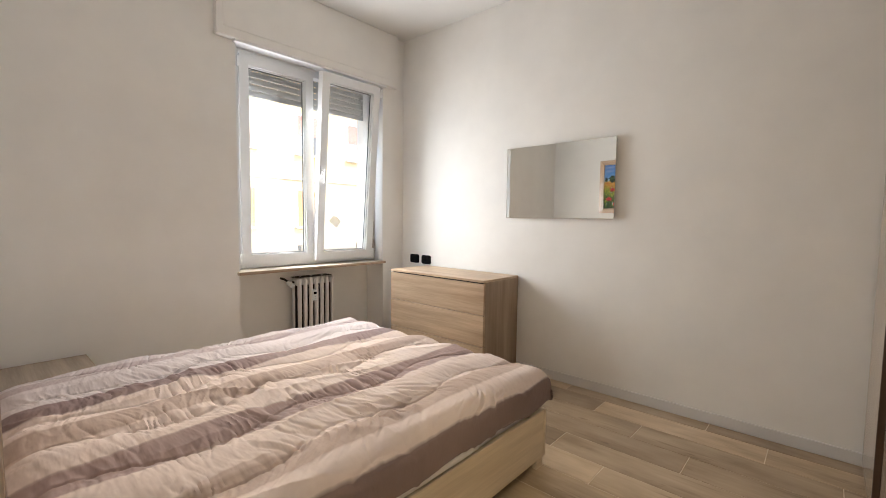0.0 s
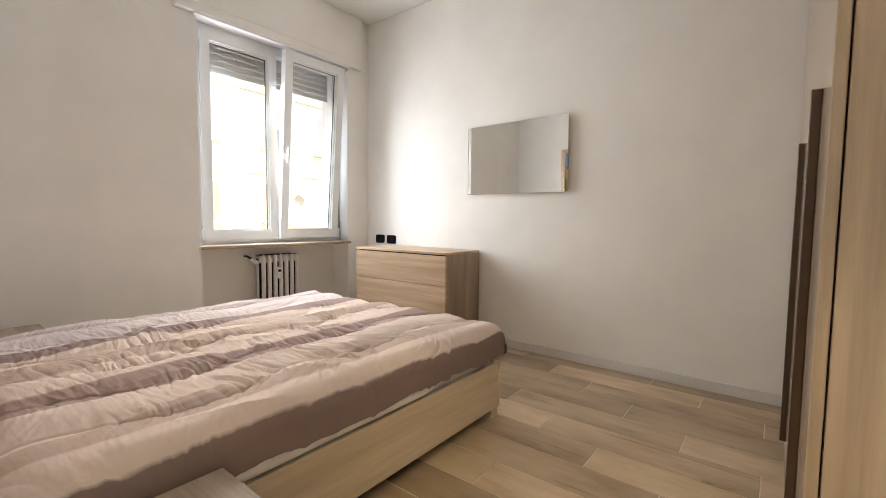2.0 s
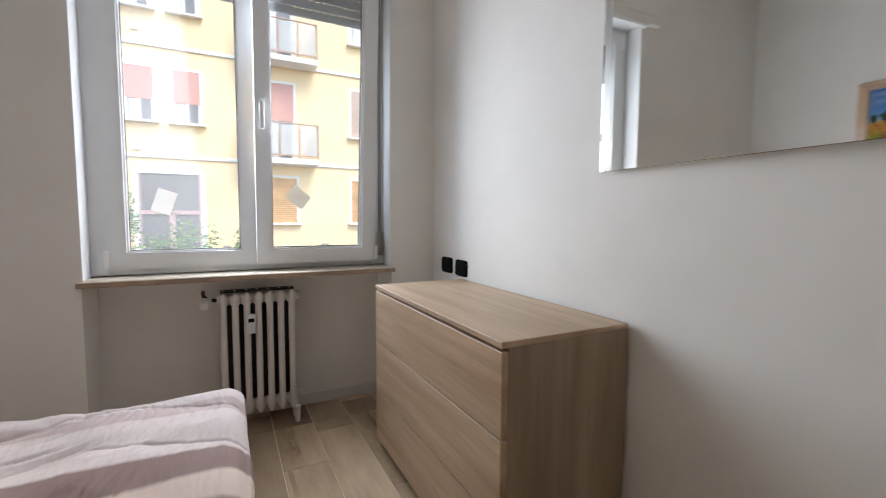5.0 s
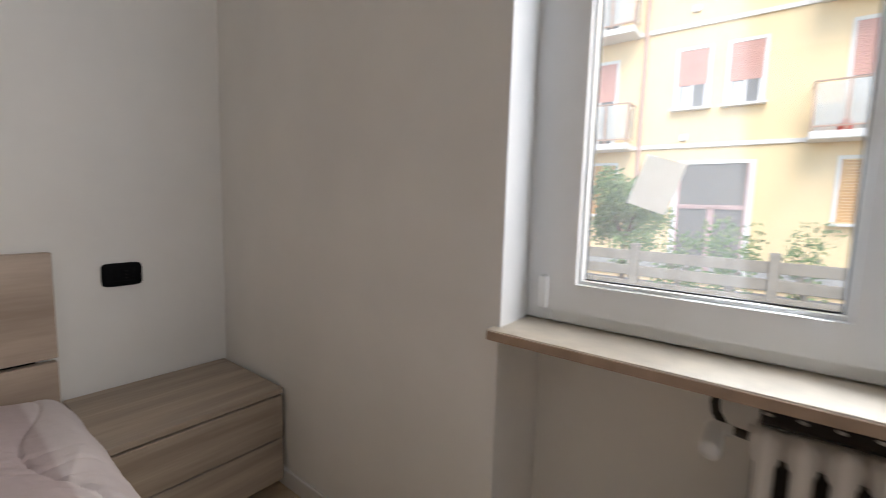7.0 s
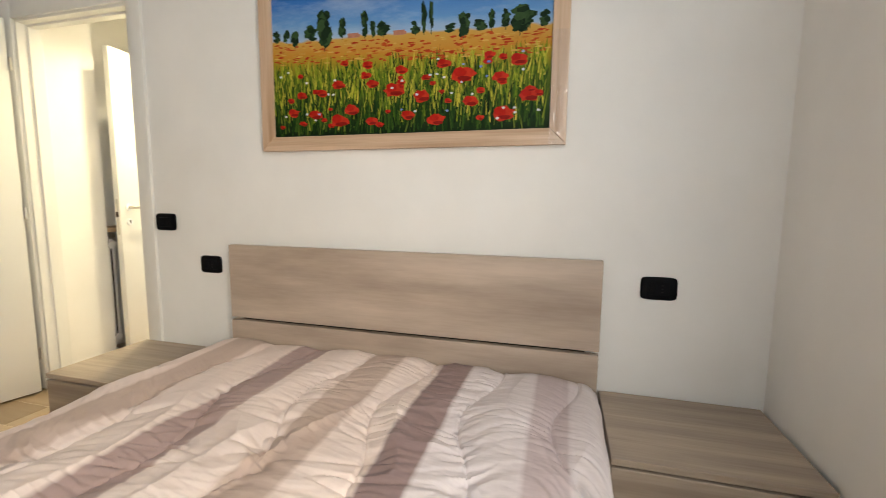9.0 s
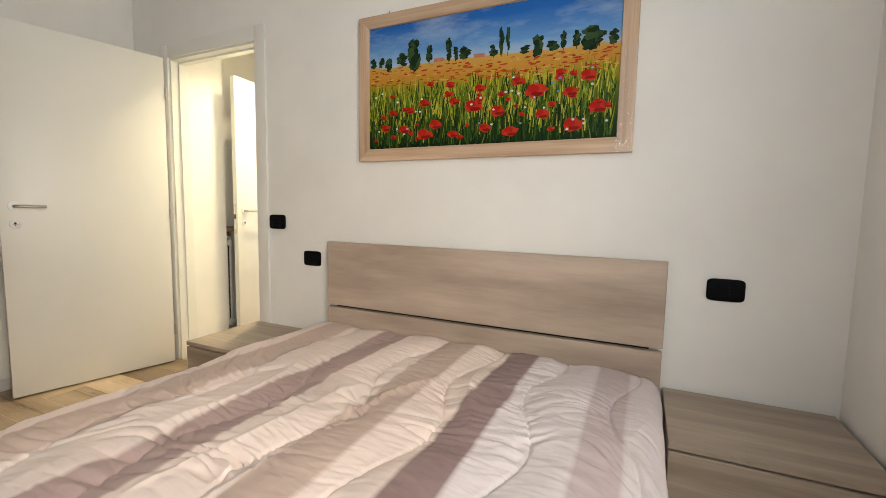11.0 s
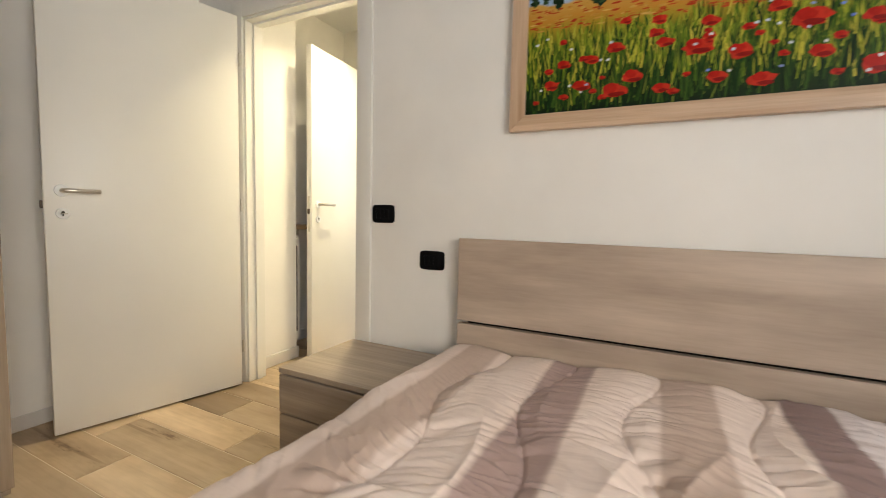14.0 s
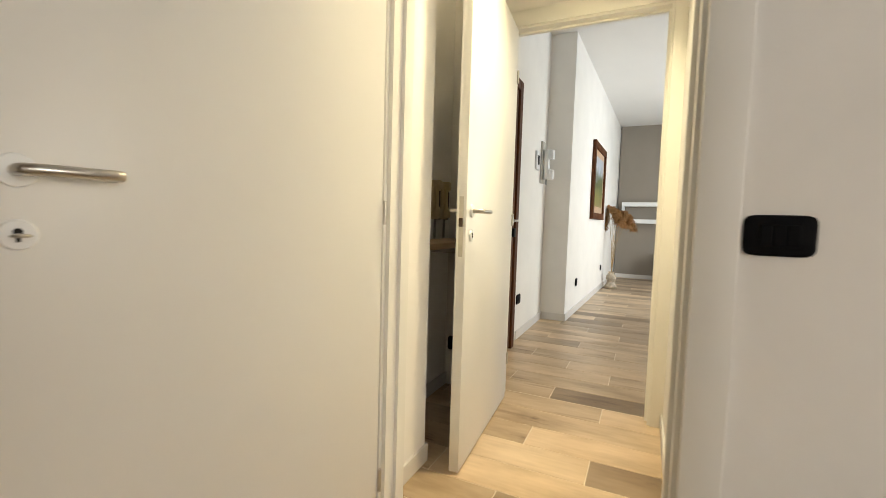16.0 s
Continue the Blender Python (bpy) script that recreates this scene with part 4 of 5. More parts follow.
    part("painted_grass", strokes, island_paint("grass_paint", [(0.0, (0.004, 0.016, 0.004)), (0.22, (0.015, 0.05, 0.006)), (0.42, (0.09, 0.17, 0.010)), (0.68, (0.32, 0.37, 0.025)), (1.0, (0.62, 0.52, 0.06))]), t)["kind"] = "stuff"
    part("painted_low_grass", shaded, island_paint("shaded_grass_paint", [(0.0, (0.003, 0.012, 0.003)), (0.5, (0.012, 0.045, 0.006)), (0.85, (0.05, 0.11, 0.012)), (1.0, (0.20, 0.24, 0.03))]), t)["kind"] = "stuff"
    sky_line = lambda u: 0.70 - 0.065 * u
    # ochre and red dabs of the far field
    spots = [(u, sky_line(u) - rnd.uniform(0.035, 0.18)) for u in (rnd.uniform(0.01, 0.99) for _ in range(330))]
    dabs = join(*[flat_disc(*at(u, q), rnd.uniform(0.006, 0.019), rnd.uniform(0.002, 0.0045), 0.0206 + k * 1e-6, k, 7) for k, (u, q) in enumerate(spots)])
    part("painted_far_field", dabs, island_paint("field_paint", [(0.0, (0.38, 0.03, 0.01)), (0.45, (0.46, 0.07, 0.015)), (0.6, (0.52, 0.24, 0.03)), (1.0, (0.62, 0.40, 0.09))]), t)["kind"] = "stuff"
    # trees on the skyline
    green = island_paint("tree_paint", [(0.0, (0.005, 0.014, 0.007)), (0.6, (0.015, 0.038, 0.014)), (1.0, (0.045, 0.09, 0.03))])

    def tree(u, q, hh, ww, n, seed):
        r2 = random.Random(seed)
        y, z = at(u, q)
        bl = [box(0.0212, y - 0.0015, z, 0.0214, y + 0.0015, z + hh * 0.4)]
        for j in range(n):
            e = r2.uniform(0.22, 0.92)
            wide = math.sqrt(max(0.05, 1 - (2 * e - 1.1) ** 2)) * 0.55
            bl.append(flat_disc(min(max(y + ww * wide * r2.uniform(-1, 1), a0 + 0.012), a1 - 0.012), z + hh * e, max(0.004, ww * 0.55), max(0.006, hh * 0.15), 0.0214 + 1e-5 * j, seed * 50 + j, 9, 0.4))
        part("painted_tree", join(*bl), green, t)

    for k, (u, hh, ww) in enumerate(((0.02, 0.05, 0.012), (0.06, 0.05, 0.012), (0.16, 0.06, 0.02), (0.285, 0.085, 0.012), (0.37, 0.105, 0.011), (0.40, 0.07, 0.01), (0.44, 0.06, 0.02), (0.555, 0.05, 0.014), (0.585, 0.125, 0.008), (0.61, 0.115, 0.007),
                                     (0.675, 0.035, 0.014), (0.775, 0.045, 0.018), (0.81, 0.075, 0.009), (0.855, 0.075, 0.012), (0.93, 0.06, 0.02), (0.975, 0.065, 0.014))):
        tree(u, sky_line(u) - 0.03, hh * 1.05, ww * 1.5, 14, k + 1)
    for k, (u, hh, ww) in enumerate(((0.215, 0.165, 0.036), (0.095, 0.075, 0.02), (0.72, 0.095, 0.025), (0.90, 0.105, 0.036))):
        tree(u, sky_line(u) - 0.10 + 0.03 * (k > 0), hh, ww, 26, 60 + k)
    for u in (0.33, 0.50):
        y, z = at(u, sky_line(u) - 0.02)
        part("painted_farmhouse", join(box(0.0222, y - 0.028, z, 0.0226, y + 0.028, z + 0.013), box(0.0222, y - 0.03, z + 0.013, 0.0226, y + 0.022, z + 0.019)), island_paint("farm_paint", [(0, (0.62, 0.48, 0.42)), (1, (0.42, 0.16, 0.10))]), t)
    # poppies, nearest ones largest
    red = island_paint("poppy_paint", [(0.0, (0.30, 0.006, 0.004)), (0.6, (0.44, 0.014, 0.007)), (1.0, (0.54, 0.035, 0.014))], 0.3)
    dark = island_paint("poppy_shade_paint", [(0.0, (0.16, 0.004, 0.004)), (1.0, (0.30, 0.012, 0.008))], 0.3)
    big = ((.27, .10, .036), (.48, .29, .036), (.72, .36, .040), (.855, .10, .035), (.935, .21, .033), (.90, .43, .028), (.843, .33, .027), (.745, .19, .026), (.63, .08, .030), (.58, .24, .031), (.53, .12, .025), (.505, .42, .023),
           (.655, .44, .024), (.805, .47, .020), (.32, .17, .031), (.173, .15, .028), (.083, .17, .024), (.20, .30, .021), (.268, .35, .025), (.38, .47, .020), (.395, .09, .023), (.12, .29, .020), (.373, .40, .020), (.40, .34, .022))
    small = [(rnd.uniform(0.02, 0.97), rnd.uniform(0.06, 0.50), rnd.uniform(0.009, 0.017)) for _ in range(26)]
    for k, (u, q, r) in enumerate(list(big) + small):
        y, z = at(u, q)
        y = min(max(y, a0 + r), a1 - r)
        r *= 1.2
        p = part("painted_poppy", join(flat_disc(y, z, r, r * 0.62, 0.0230 + k * 1e-5, k + 300), flat_disc(y - r * 0.3, z + r * 0.25, r * 0.55, r * 0.4, 0.0236 + k * 1e-5, k + 400, 9)), red, t)
        part("petal_shade", flat_disc(y + r * 0.15, z - r * 0.30, r * 0.65, r * 0.20, 0.0243 + k * 1e-5, k + 500, 9), dark, p)
    white = island_paint("daisy_paint", [(0, (0.75, 0.76, 0.72)), (0.7, (0.62, 0.66, 0.70)), (1, (0.12, 0.2, 0.6))])
    part("painted_daisies", join(*[flat_disc(*at(rnd.uniform(0.03, 0.97), rnd.uniform(0.06, 0.48)), 0.0065, 0.005, 0.0246 + k * 1e-5, 700 + k, 7) for k in range(34)]), white, t)["kind"] = "stuff"


framed_painting()

# ---- hall ----
t = thing("ceiling_light", -0.59, -3.20, 2.55, "small round flush ceiling light glowing warm in the hall", "lamp")
part("base_ring", tube((-0.59, -3.20, 2.575), (-0.59, -3.20, 2.60), 0.09, 0.10, 28), PVC, t, "", True)
gm, gt, gb = nodes_of("warm_diffuser", (1, 0.9, 0.7), 0.3)
gb.inputs["Emission Color"].default_value, gb.inputs["Emission Strength"].default_value = (1, 0.82, 0.5, 1), 3.0
part("diffuser", tube((-0.59, -3.20, 2.556), (-0.59, -3.20, 2.575), 0.07, 0.085, 28), gm, t, "glowing frosted diffuser", True)

t = thing("wooden_shelf", -0.84, -3.95, 0.90, "wooden shelf board in the hall niche", "shelf")
part("board", box(-1.328, RY + 0.001, 0.905, -0.49, -3.84, 0.935, 0.002), wood("niche_shelf_wood", (0.42, 0.28, 0.15), (0.60, 0.44, 0.27), "x"), t)
part("bracket", box(-1.10, RY + 0.001, 0.86, -1.08, -3.90, 0.905), STEEL, t)
part("bracket", box(-0.62, RY + 0.001, 0.86, -0.60, -3.90, 0.905), STEEL, t)

PHONE = mottled("cream_plastic", (0.62, 0.50, 0.30), 0.4, 0.05, 10, 0.05)


def wall_phone(x):
    t = thing("wall_telephone", x, RY, 1.05, "old cream wall telephone with a dark edge and coiled cord", "telephone", "wall telephones")
    part("body", box(x - 0.045, RY + 0.001, 1.05, x + 0.045, RY + 0.035, 1.27, 0.006, 2), PHONE, t, "", True)
    part("handset", join(box(x - 0.02, RY + 0.036, 1.06, x + 0.02, RY + 0.055, 1.27, 0.008, 2), box(x - 0.022, RY + 0.034, 1.22, x + 0.022, RY + 0.065, 1.27, 0.008, 2), box(x - 0.022, RY + 0.034, 1.06, x + 0.022, RY + 0.065, 1.11, 0.008, 2)), PHONE, t, "", True)
    part("dark_rim", join(box(x - 0.049, RY + 0.001, 1.048, x - 0.0452, RY + 0.036, 1.272), box(x - 0.006, RY + 0.0555, 1.12, x + 0.006, RY + 0.058, 1.21)), wood("phone_rim", (0.03, 0.018, 0.01), (0.06, 0.035, 0.02), "z"), t)
    part("coiled_cord", sweep([(x + 0.007 * math.cos(k * 1.1), RY + 0.03 + 0.007 * math.sin(k * 1.1), 1.05 - 0.0021 * k) for k in range(52)], 0.0018, 6), BLACKP, t, "dark coiled cord")


wall_phone(-1.065)
wall_phone(-1.185)
r2 = radiator(0.0, 0.24, 4, 0.0, 0.09, 0.86, "slim white radiator in the hall niche", 0.075)
r2.location = (-0.535, -3.94, 0)
r2.rotation_euler = (0, 0, radians(90))
for kk in (0.2, 0.7):
    part("wall_bracket", moved(box(0.11, 0.07, kk, 0.13, 0.10, kk + 0.02), Matrix.Identity(4)), GRIME_DARK, r2)
switch_plate("wall_socket", -1.33, -4.0, 0.27, 1, "black socket plate low in the hall niche")

# ---- living room seen through the doorway ----
t = thing("door_3", -2.05, LS, 0, "dark brown wooden entrance door", "door", kind="structure")
part("frame", join(box(-2.36, LS, 0, -2.28, LS + 0.05, 2.18, 0.004), box(-1.53, LS, 0, -1.45, LS + 0.05, 2.18, 0.004), box(-2.28, LS, 2.10, -1.53, LS + 0.05, 2.18, 0.004)), DOORBROWN, t)
part("leaf", box(-2.28, LS + 0.001, 0.01, -1.53, LS + 0.035, 2.10, 0.004), DOORBROWN, t)
part("door_handle", join(tube((-2.22, LS + 0.035, 1.06), (-2.22, LS + 0.08, 1.06), 0.01), sweep([(-2.22, LS + 0.08, 1.06), (-2.17, LS + 0.085, 1.06), (-2.11, LS + 0.08, 1.06)], 0.009), tube((-2.22, LS + 0.035, 1.06), (-2.22, LS + 0.042, 1.06), 0.026)), STEEL, t, "steel lever handle", True)
part("lock_cover", box(-2.26, LS + 0.035, 0.93, -2.20, LS + 0.06, 1.0, 0.006, 2), BLACKP, t, "black lock cover", True)

t = thing("thermostat", -3.1, LS, 1.66, "white wall thermostat with a dark display", "thermostat")
part("case", box(-3.16, LS, 1.57, -3.04, LS + 0.022, 1.75, 0.004, 2), PVC, t, "", True)
part("display", box(-3.135, LS + 0.0215, 1.62, -3.065, LS + 0.024, 1.71), BLACKG, t, "dark display")

t = thing("intercom", -3.34, LS, 1.45, "white wall intercom with its handset", "intercom")
part("base", box(-3.41, LS, 1.46, -3.27, LS + 0.022, 1.88, 0.004, 2), mottled("intercom_grey", (0.52, 0.51, 0.48), 0.4, 0.05), t, "grey base plate", True)
part("handset", join(box(-3.385, LS + 0.028, 1.50, -3.30, LS + 0.075, 1.80, 0.01, 2), box(-3.385, LS + 0.07, 1.70, -3.30, LS + 0.125, 1.80, 0.015, 2), box(-3.385, LS + 0.07, 1.50, -3.30, LS + 0.125, 1.60, 0.015, 2), box(-3.37, LS + 0.02, 1.6, -3.31, LS + 0.03, 1.7)), PVC, t, "white plastic handset", True)
part("cord", sweep([(-3.34, LS + 0.05 + 0.012 * math.cos(k * 1.2), 1.50 - 0.0022 * k) for k in range(24)], 0.004, 6), GALV, t)
switch_plate("wall_socket", -2.62, LS, 0.36, 2, "black socket plate low beside the entrance door")
switch_plate("wall_socket", -4.15, LP + 0.024, 0.36, 2, "black socket plate low on the living room wall")
switch_plate("wall_socket", -6.25, LP + 0.106, 0.36, 2, "black socket plate low on the living room wall")

t = thing("wall_picture", -5.45, LP + 0.08, 1.13, "landscape picture in a dark brown frame", "picture")
sl = Matrix.Translation((-5.45, LP + 0.0745, 0)) @ pose(0, 0, 0, 0, 0, -2.23)
for a, b, c, d in ((-0.55, 1.13, 0.55, 1.22), (-0.55, 2.09, 0.55, 2.18), (-0.55, 1.22, -0.46, 2.09), (0.46, 1.22, 0.55, 2.09)):
    part("frame_rail", moved(box(a, 0.002, b, c, 0.045, d, 0.006, 2), sl), DOORBROWN, t, "", True)
part("inner_mat", moved(box(-0.46, 0.002, 1.22, 0.46, 0.02, 2.09), sl), PINE, t, "pale inner border")
pm, pt, pb = nodes_of("picture_paint", (0.3, 0.3, 0.15), 0.4)
psep = pt.nodes.new("ShaderNodeSeparateXYZ")
pt.links.new(coords(pt), psep.inputs[0])
pad = pt.nodes.new("ShaderNodeMath")
pad.operation = "MULTIPLY_ADD"
pad.inputs[1].default_value = 0.5
pt.links.new(noise_at(pt, coords(pt), 5, 5), pad.inputs[0])
pt.links.new(psep.outputs["Z"], pad.inputs[2])
pt.links.new(ramp(pt, pad.outputs[0], [(0.3, (0.30, 0.20, 0.05)), (0.55, (0.20, 0.20, 0.05)), (0.8, (0.08, 0.11, 0.04)), (0.98, (0.45, 0.50, 0.58))]), pb.inputs["Base Color"])
part("picture_sheet", moved(box(-0.37, 0.0205, 1.31, 0.37, 0.024, 2.0), sl), pm, t, "muted landscape picture")

t = thing("floor_vase", -6.55, -3.45, 0, "low pale ceramic vase with dried pampas plumes", "vase")


def lathe(cx, cy, prof, seg=24):
    bm = bmesh.new()
    rings = [[bm.verts.new((cx + r * math.cos(2 * math.pi * k / seg), cy + r * math.sin(2 * math.pi * k / seg), z)) for k in range(seg)] for r, z in prof]
    for a, b in zip(rings, rings[1:]):
        for k in range(seg):
            bm.faces.new((a[k], a[(k + 1) % seg], b[(k + 1) % seg], b[k]))
    bm.faces.new(rings[0][::-1])
    return bm


part("pot", lathe(-6.55, -3.45, [(0.09, 0.0), (0.105, 0.03), (0.075, 0.075), (0.06, 0.11), (0.085, 0.16), (0.075, 0.21), (0.04, 0.26), (0.05, 0.28), (0.042, 0.28), (0.03, 0.25)]), mottled("glazed_clay", (0.46, 0.38, 0.28), 0.4, 0.5, 22, 0.3), t, "", True)
STRAW = mottled("dry_straw", (0.42, 0.30, 0.16), 0.8, 0.2, 20, 0.2)
PLUME = island_paint("pampas_plume", [(0, (0.24, 0.11, 0.04)), (0.5, (0.42, 0.22, 0.09)), (1, (0.58, 0.36, 0.17))], 0.9)
rp = random.Random(8)
for k in range(6):
    tip = Vector((-6.55 + rp.uniform(-0.1, 0.1), -3.55 + 0.06 * k, 1.31 - 0.022 * k + rp.uniform(-0.04, 0.03)))
    mid = Vector((-6.55, -3.45, 0.8)) * 0.5 + tip * 0.5
    part("stem", sweep([(-6.55, -3.45, 0.22), (mid.x, mid.y * 0.5 - 3.45 * 0.5, 0.75), tuple(tip)], 0.004, 6), STRAW, t)
    pl = bmesh.new()
    for q in range(700):
        s = rp.random()
        c = tip + Vector((rp.uniform(-0.03, 0.03), 0.10 * s * (1 if k else -0.3) + (rp.uniform(-0.05, 0.05) if k else 0), 0.06 - (0.40 if k == 0 else 0.27) * s))
        d = Vector((rp.uniform(-1, 1), rp.uniform(-1, 1), rp.uniform(-1.0, -0.1))).normalized() * rp.uniform(0.04, 0.09)
        wv = Vector((rp.uniform(-1, 1), rp.uniform(-1, 1), 0)).normalized() * 0.008
        pl.faces.new([pl.verts.new(c - wv), pl.verts.new(c + wv), pl.verts.new(c + d)])
    part("plume", pl, PLUME, t, "feathery brown plume")["kind"] = "stuff"

t = thing("wall_shelf", LF, -2.5, 1.11, "white open box shelf on the taupe wall", "shelf")
part("board", box(LF, -3.42, 1.11, LF + 0.24, -1.8, 1.19, 0.003), PVC, t)
part("board", box(LF, -3.42, 1.44, LF + 0.24, -1.8, 1.52, 0.003), PVC, t)
part("end_panel", box(LF, -3.42, 1.19, LF + 0.24, -3.37, 1.44, 0.002), PVC, t)
part("end_panel", box(LF, -1.85, 1.19, LF + 0.24, -1.8, 1.44, 0.002), PVC, t)
part("divider", box(LF, -2.52, 1.19, LF + 0.24, -2.47, 1.44, 0.002), PVC, t)
t = thing("low_cabinet", -8.0, -2.3, 0, "low white cabinet against the taupe wall", "cabinet")
part("body", box(LF + 0.014, -2.80, 0.05, -7.85, -1.7, 0.52, 0.004), PVC, t)
part("plinth", box(LF + 0.02, -2.78, 0, -7.88, -1.72, 0.05), EDGE, t)
part("door_panel", box(-7.85, -2.795, 0.06, -7.832, -2.165, 0.51, 0.002), PVC, t)
part("door_panel", box(-7.85, -2.155, 0.06, -7.832, -1.705, 0.51, 0.002), PVC, t)

# ---- outside the window ----
GZ = -0.75
shell("ground", box(-400, 0.42, GZ - 0.3, 400, 800, GZ), mottled("asphalt_yard", (0.16, 0.155, 0.15), 0.9, 0.15, 1.2, 0.4, 60, 0.004), "grey asphalt yard between the buildings", "ground")
OCHRE = mottled("ochre_render", (0.86, 0.65, 0.37), 0.9, 0.05, 0.8, 0.3, 40, 0.004)
WHITE_EXT = mottled("white_stucco", (0.78, 0.74, 0.68), 0.8, 0.05, 3, 0.2)
PINKSH = mottled("pink_roller_shutter", (0.62, 0.33, 0.27), 0.6, 0.05, 3, 0.1)
BROWNSH = mottled("brown_roller_shutter", (0.55, 0.40, 0.30), 0.6, 0.05, 3, 0.1)
ORANGESH = wood("orange_wood_shutter", (0.55, 0.30, 0.11), (0.70, 0.42, 0.18), "x")
PANE = plain("dark_window_pane", (0.20, 0.19, 0.18), 0.08)
CURT = mottled("pale_curtain", (0.62, 0.62, 0.60), 0.9, 0.1, 5, 0.2)
RAIL = mottled("rusty_rail", (0.46, 0.30, 0.22), 0.6, 0.1, 8, 0.2)
FROST = mottled("hazy_balcony_glass", (0.66, 0.64, 0.58), 0.25, 0.05, 3, 0.05)
FROST.node_tree.nodes["Principled BSDF"].inputs["Alpha"].default_value = 0.45
FY, ST = 11.2, 2.83
bld = thing("apartment_building", 1.0, FY, GZ, "ochre four-storey apartment building with balconies across the yard", "building")
part("wall", box(-16, FY, GZ - 0.2, 18, FY + 9, 11.6), OCHRE, bld)
part("roof", prism([(FY - 0.6, 11.6), (FY + 9.6, 11.6), (FY + 4.5, 13.6)], -16.6, 18.6, "x"), mottled("clay_roof", (0.36, 0.17, 0.10), 0.9, 0.2, 4, 0.5, 20), bld)
for k in range(3):
    part("string_course", box(-16, FY - 0.05, 2.52 + k * ST, 18, FY, 2.62 + k * ST, 0.01), WHITE_EXT, bld)
part("plinth_band", box(-16, FY - 0.04, GZ, 18, FY, GZ + 0.6), mottled("grey_plinth", (0.42, 0.40, 0.37), 0.9, 0.1, 3, 0.3), bld)


def slat_rows(x0, x1, z0, z1, y, pitch=0.05):
    n = max(1, int((z1 - z0) / pitch))
    return join(*[box(x0, y - 0.012, z0 + i * (z1 - z0) / n, x1, y, z0 + (i + 0.86) * (z1 - z0) / n) for i in range(n)])


def facade_window(x0, x1, z0, z1, closed, mat, sill=True):
    """A window with surround, sash and roller shutter; closed is the share that the shutter covers."""
    w = part("window", join(box(x0 - 0.07, FY - 0.03, z0, x0, FY, z1 + 0.07), box(x1, FY - 0.03, z0, x1 + 0.07, FY, z1 + 0.07), box(x0, FY - 0.03, z1, x1, FY, z1 + 0.07)), WHITE_EXT, bld)
    zs = z1 - (z1 - z0) * closed
    if closed < 1:
        part("pane", box(x0, FY - 0.006, z0, x1, FY - 0.002, zs), PANE, w, "dark window glass")
        mid = (x0 + x1) / 2
        part("sash", join(box(mid - 0.03, FY - 0.016, z0, mid + 0.03, FY - 0.006, zs), box(x0, FY - 0.016, z0, x0 + 0.05, FY - 0.006, zs), box(x1 - 0.05, FY - 0.016, z0, x1, FY - 0.006, zs)), WHITE_EXT, w)
        part("curtain", box(x0 + 0.08, FY - 0.0095, z0 + 0.03, mid - 0.05, FY - 0.0065, zs - 0.02), CURT, w)
    if closed > 0:
        part("shutter", slat_rows(x0, x1, zs, z1, FY - 0.008), mat, w)
    if sill:
        part("sill", box(x0 - 0.12, FY - 0.16, z0 - 0.06, x1 + 0.12, FY, z0, 0.008), WHITE_EXT, w)
    return w


def balcony(x0, x1, z, depth, seed):
    b = part("balcony", box(x0, FY - depth, z - 0.16, x1, FY, z, 0.015), WHITE_EXT, bld)
    yf = FY - depth + 0.04
    part("rail_frame", join(box(x0, yf - 0.02, z + 0.965, x1, yf + 0.02, z + 0.995), box(x0, yf - 0.015, z + 0.08, x1, yf + 0.015, z + 0.11), box(x0, yf, z + 0.96, x0 + 0.04, FY, z + 1.0), box(x1 - 0.04, yf, z + 0.96, x1, FY, z + 1.0),
         *[box(x0 + (x1 - x0 - 0.04) * i / 4, yf - 0.02, z, x0 + (x1 - x0 - 0.04) * i / 4 + 0.04, yf + 0.02, z + 0.98) for i in range(5)]), RAIL, b, "rust-brown balcony rail")
    for i in range(4):
        a = x0 + (x1 - x0 - 0.04) * i / 4 + 0.05
        part("infill_panel", box(a, yf - 0.006, z + 0.12, a + (x1 - x0) / 4 - 0.08, yf + 0.006, z + 0.94), FROST, b, "pale infill panel")
    part("side_panel", box(x1 - 0.025, yf + 0.03, z + 0.12, x1 - 0.015, FY - 0.02, z + 0.94), FROST, b)
    if seed == 1:
        part("air_conditioner", box(x0 + 0.08, FY - 0.36, z + 0.02, x0 + 0.75, FY - 0.06, z + 0.6, 0.02), WHITE_EXT, b, "white outdoor air-conditioning unit")
        part("red_bucket", tube((x0 + 0.55, FY - depth + 0.25, z), (x0 + 0.55, FY - depth + 0.25, z + 0.22), 0.10, 0.13), plain("red_plastic", (0.6, 0.04, 0.03), 0.4), b, "red plastic bucket")
    return b


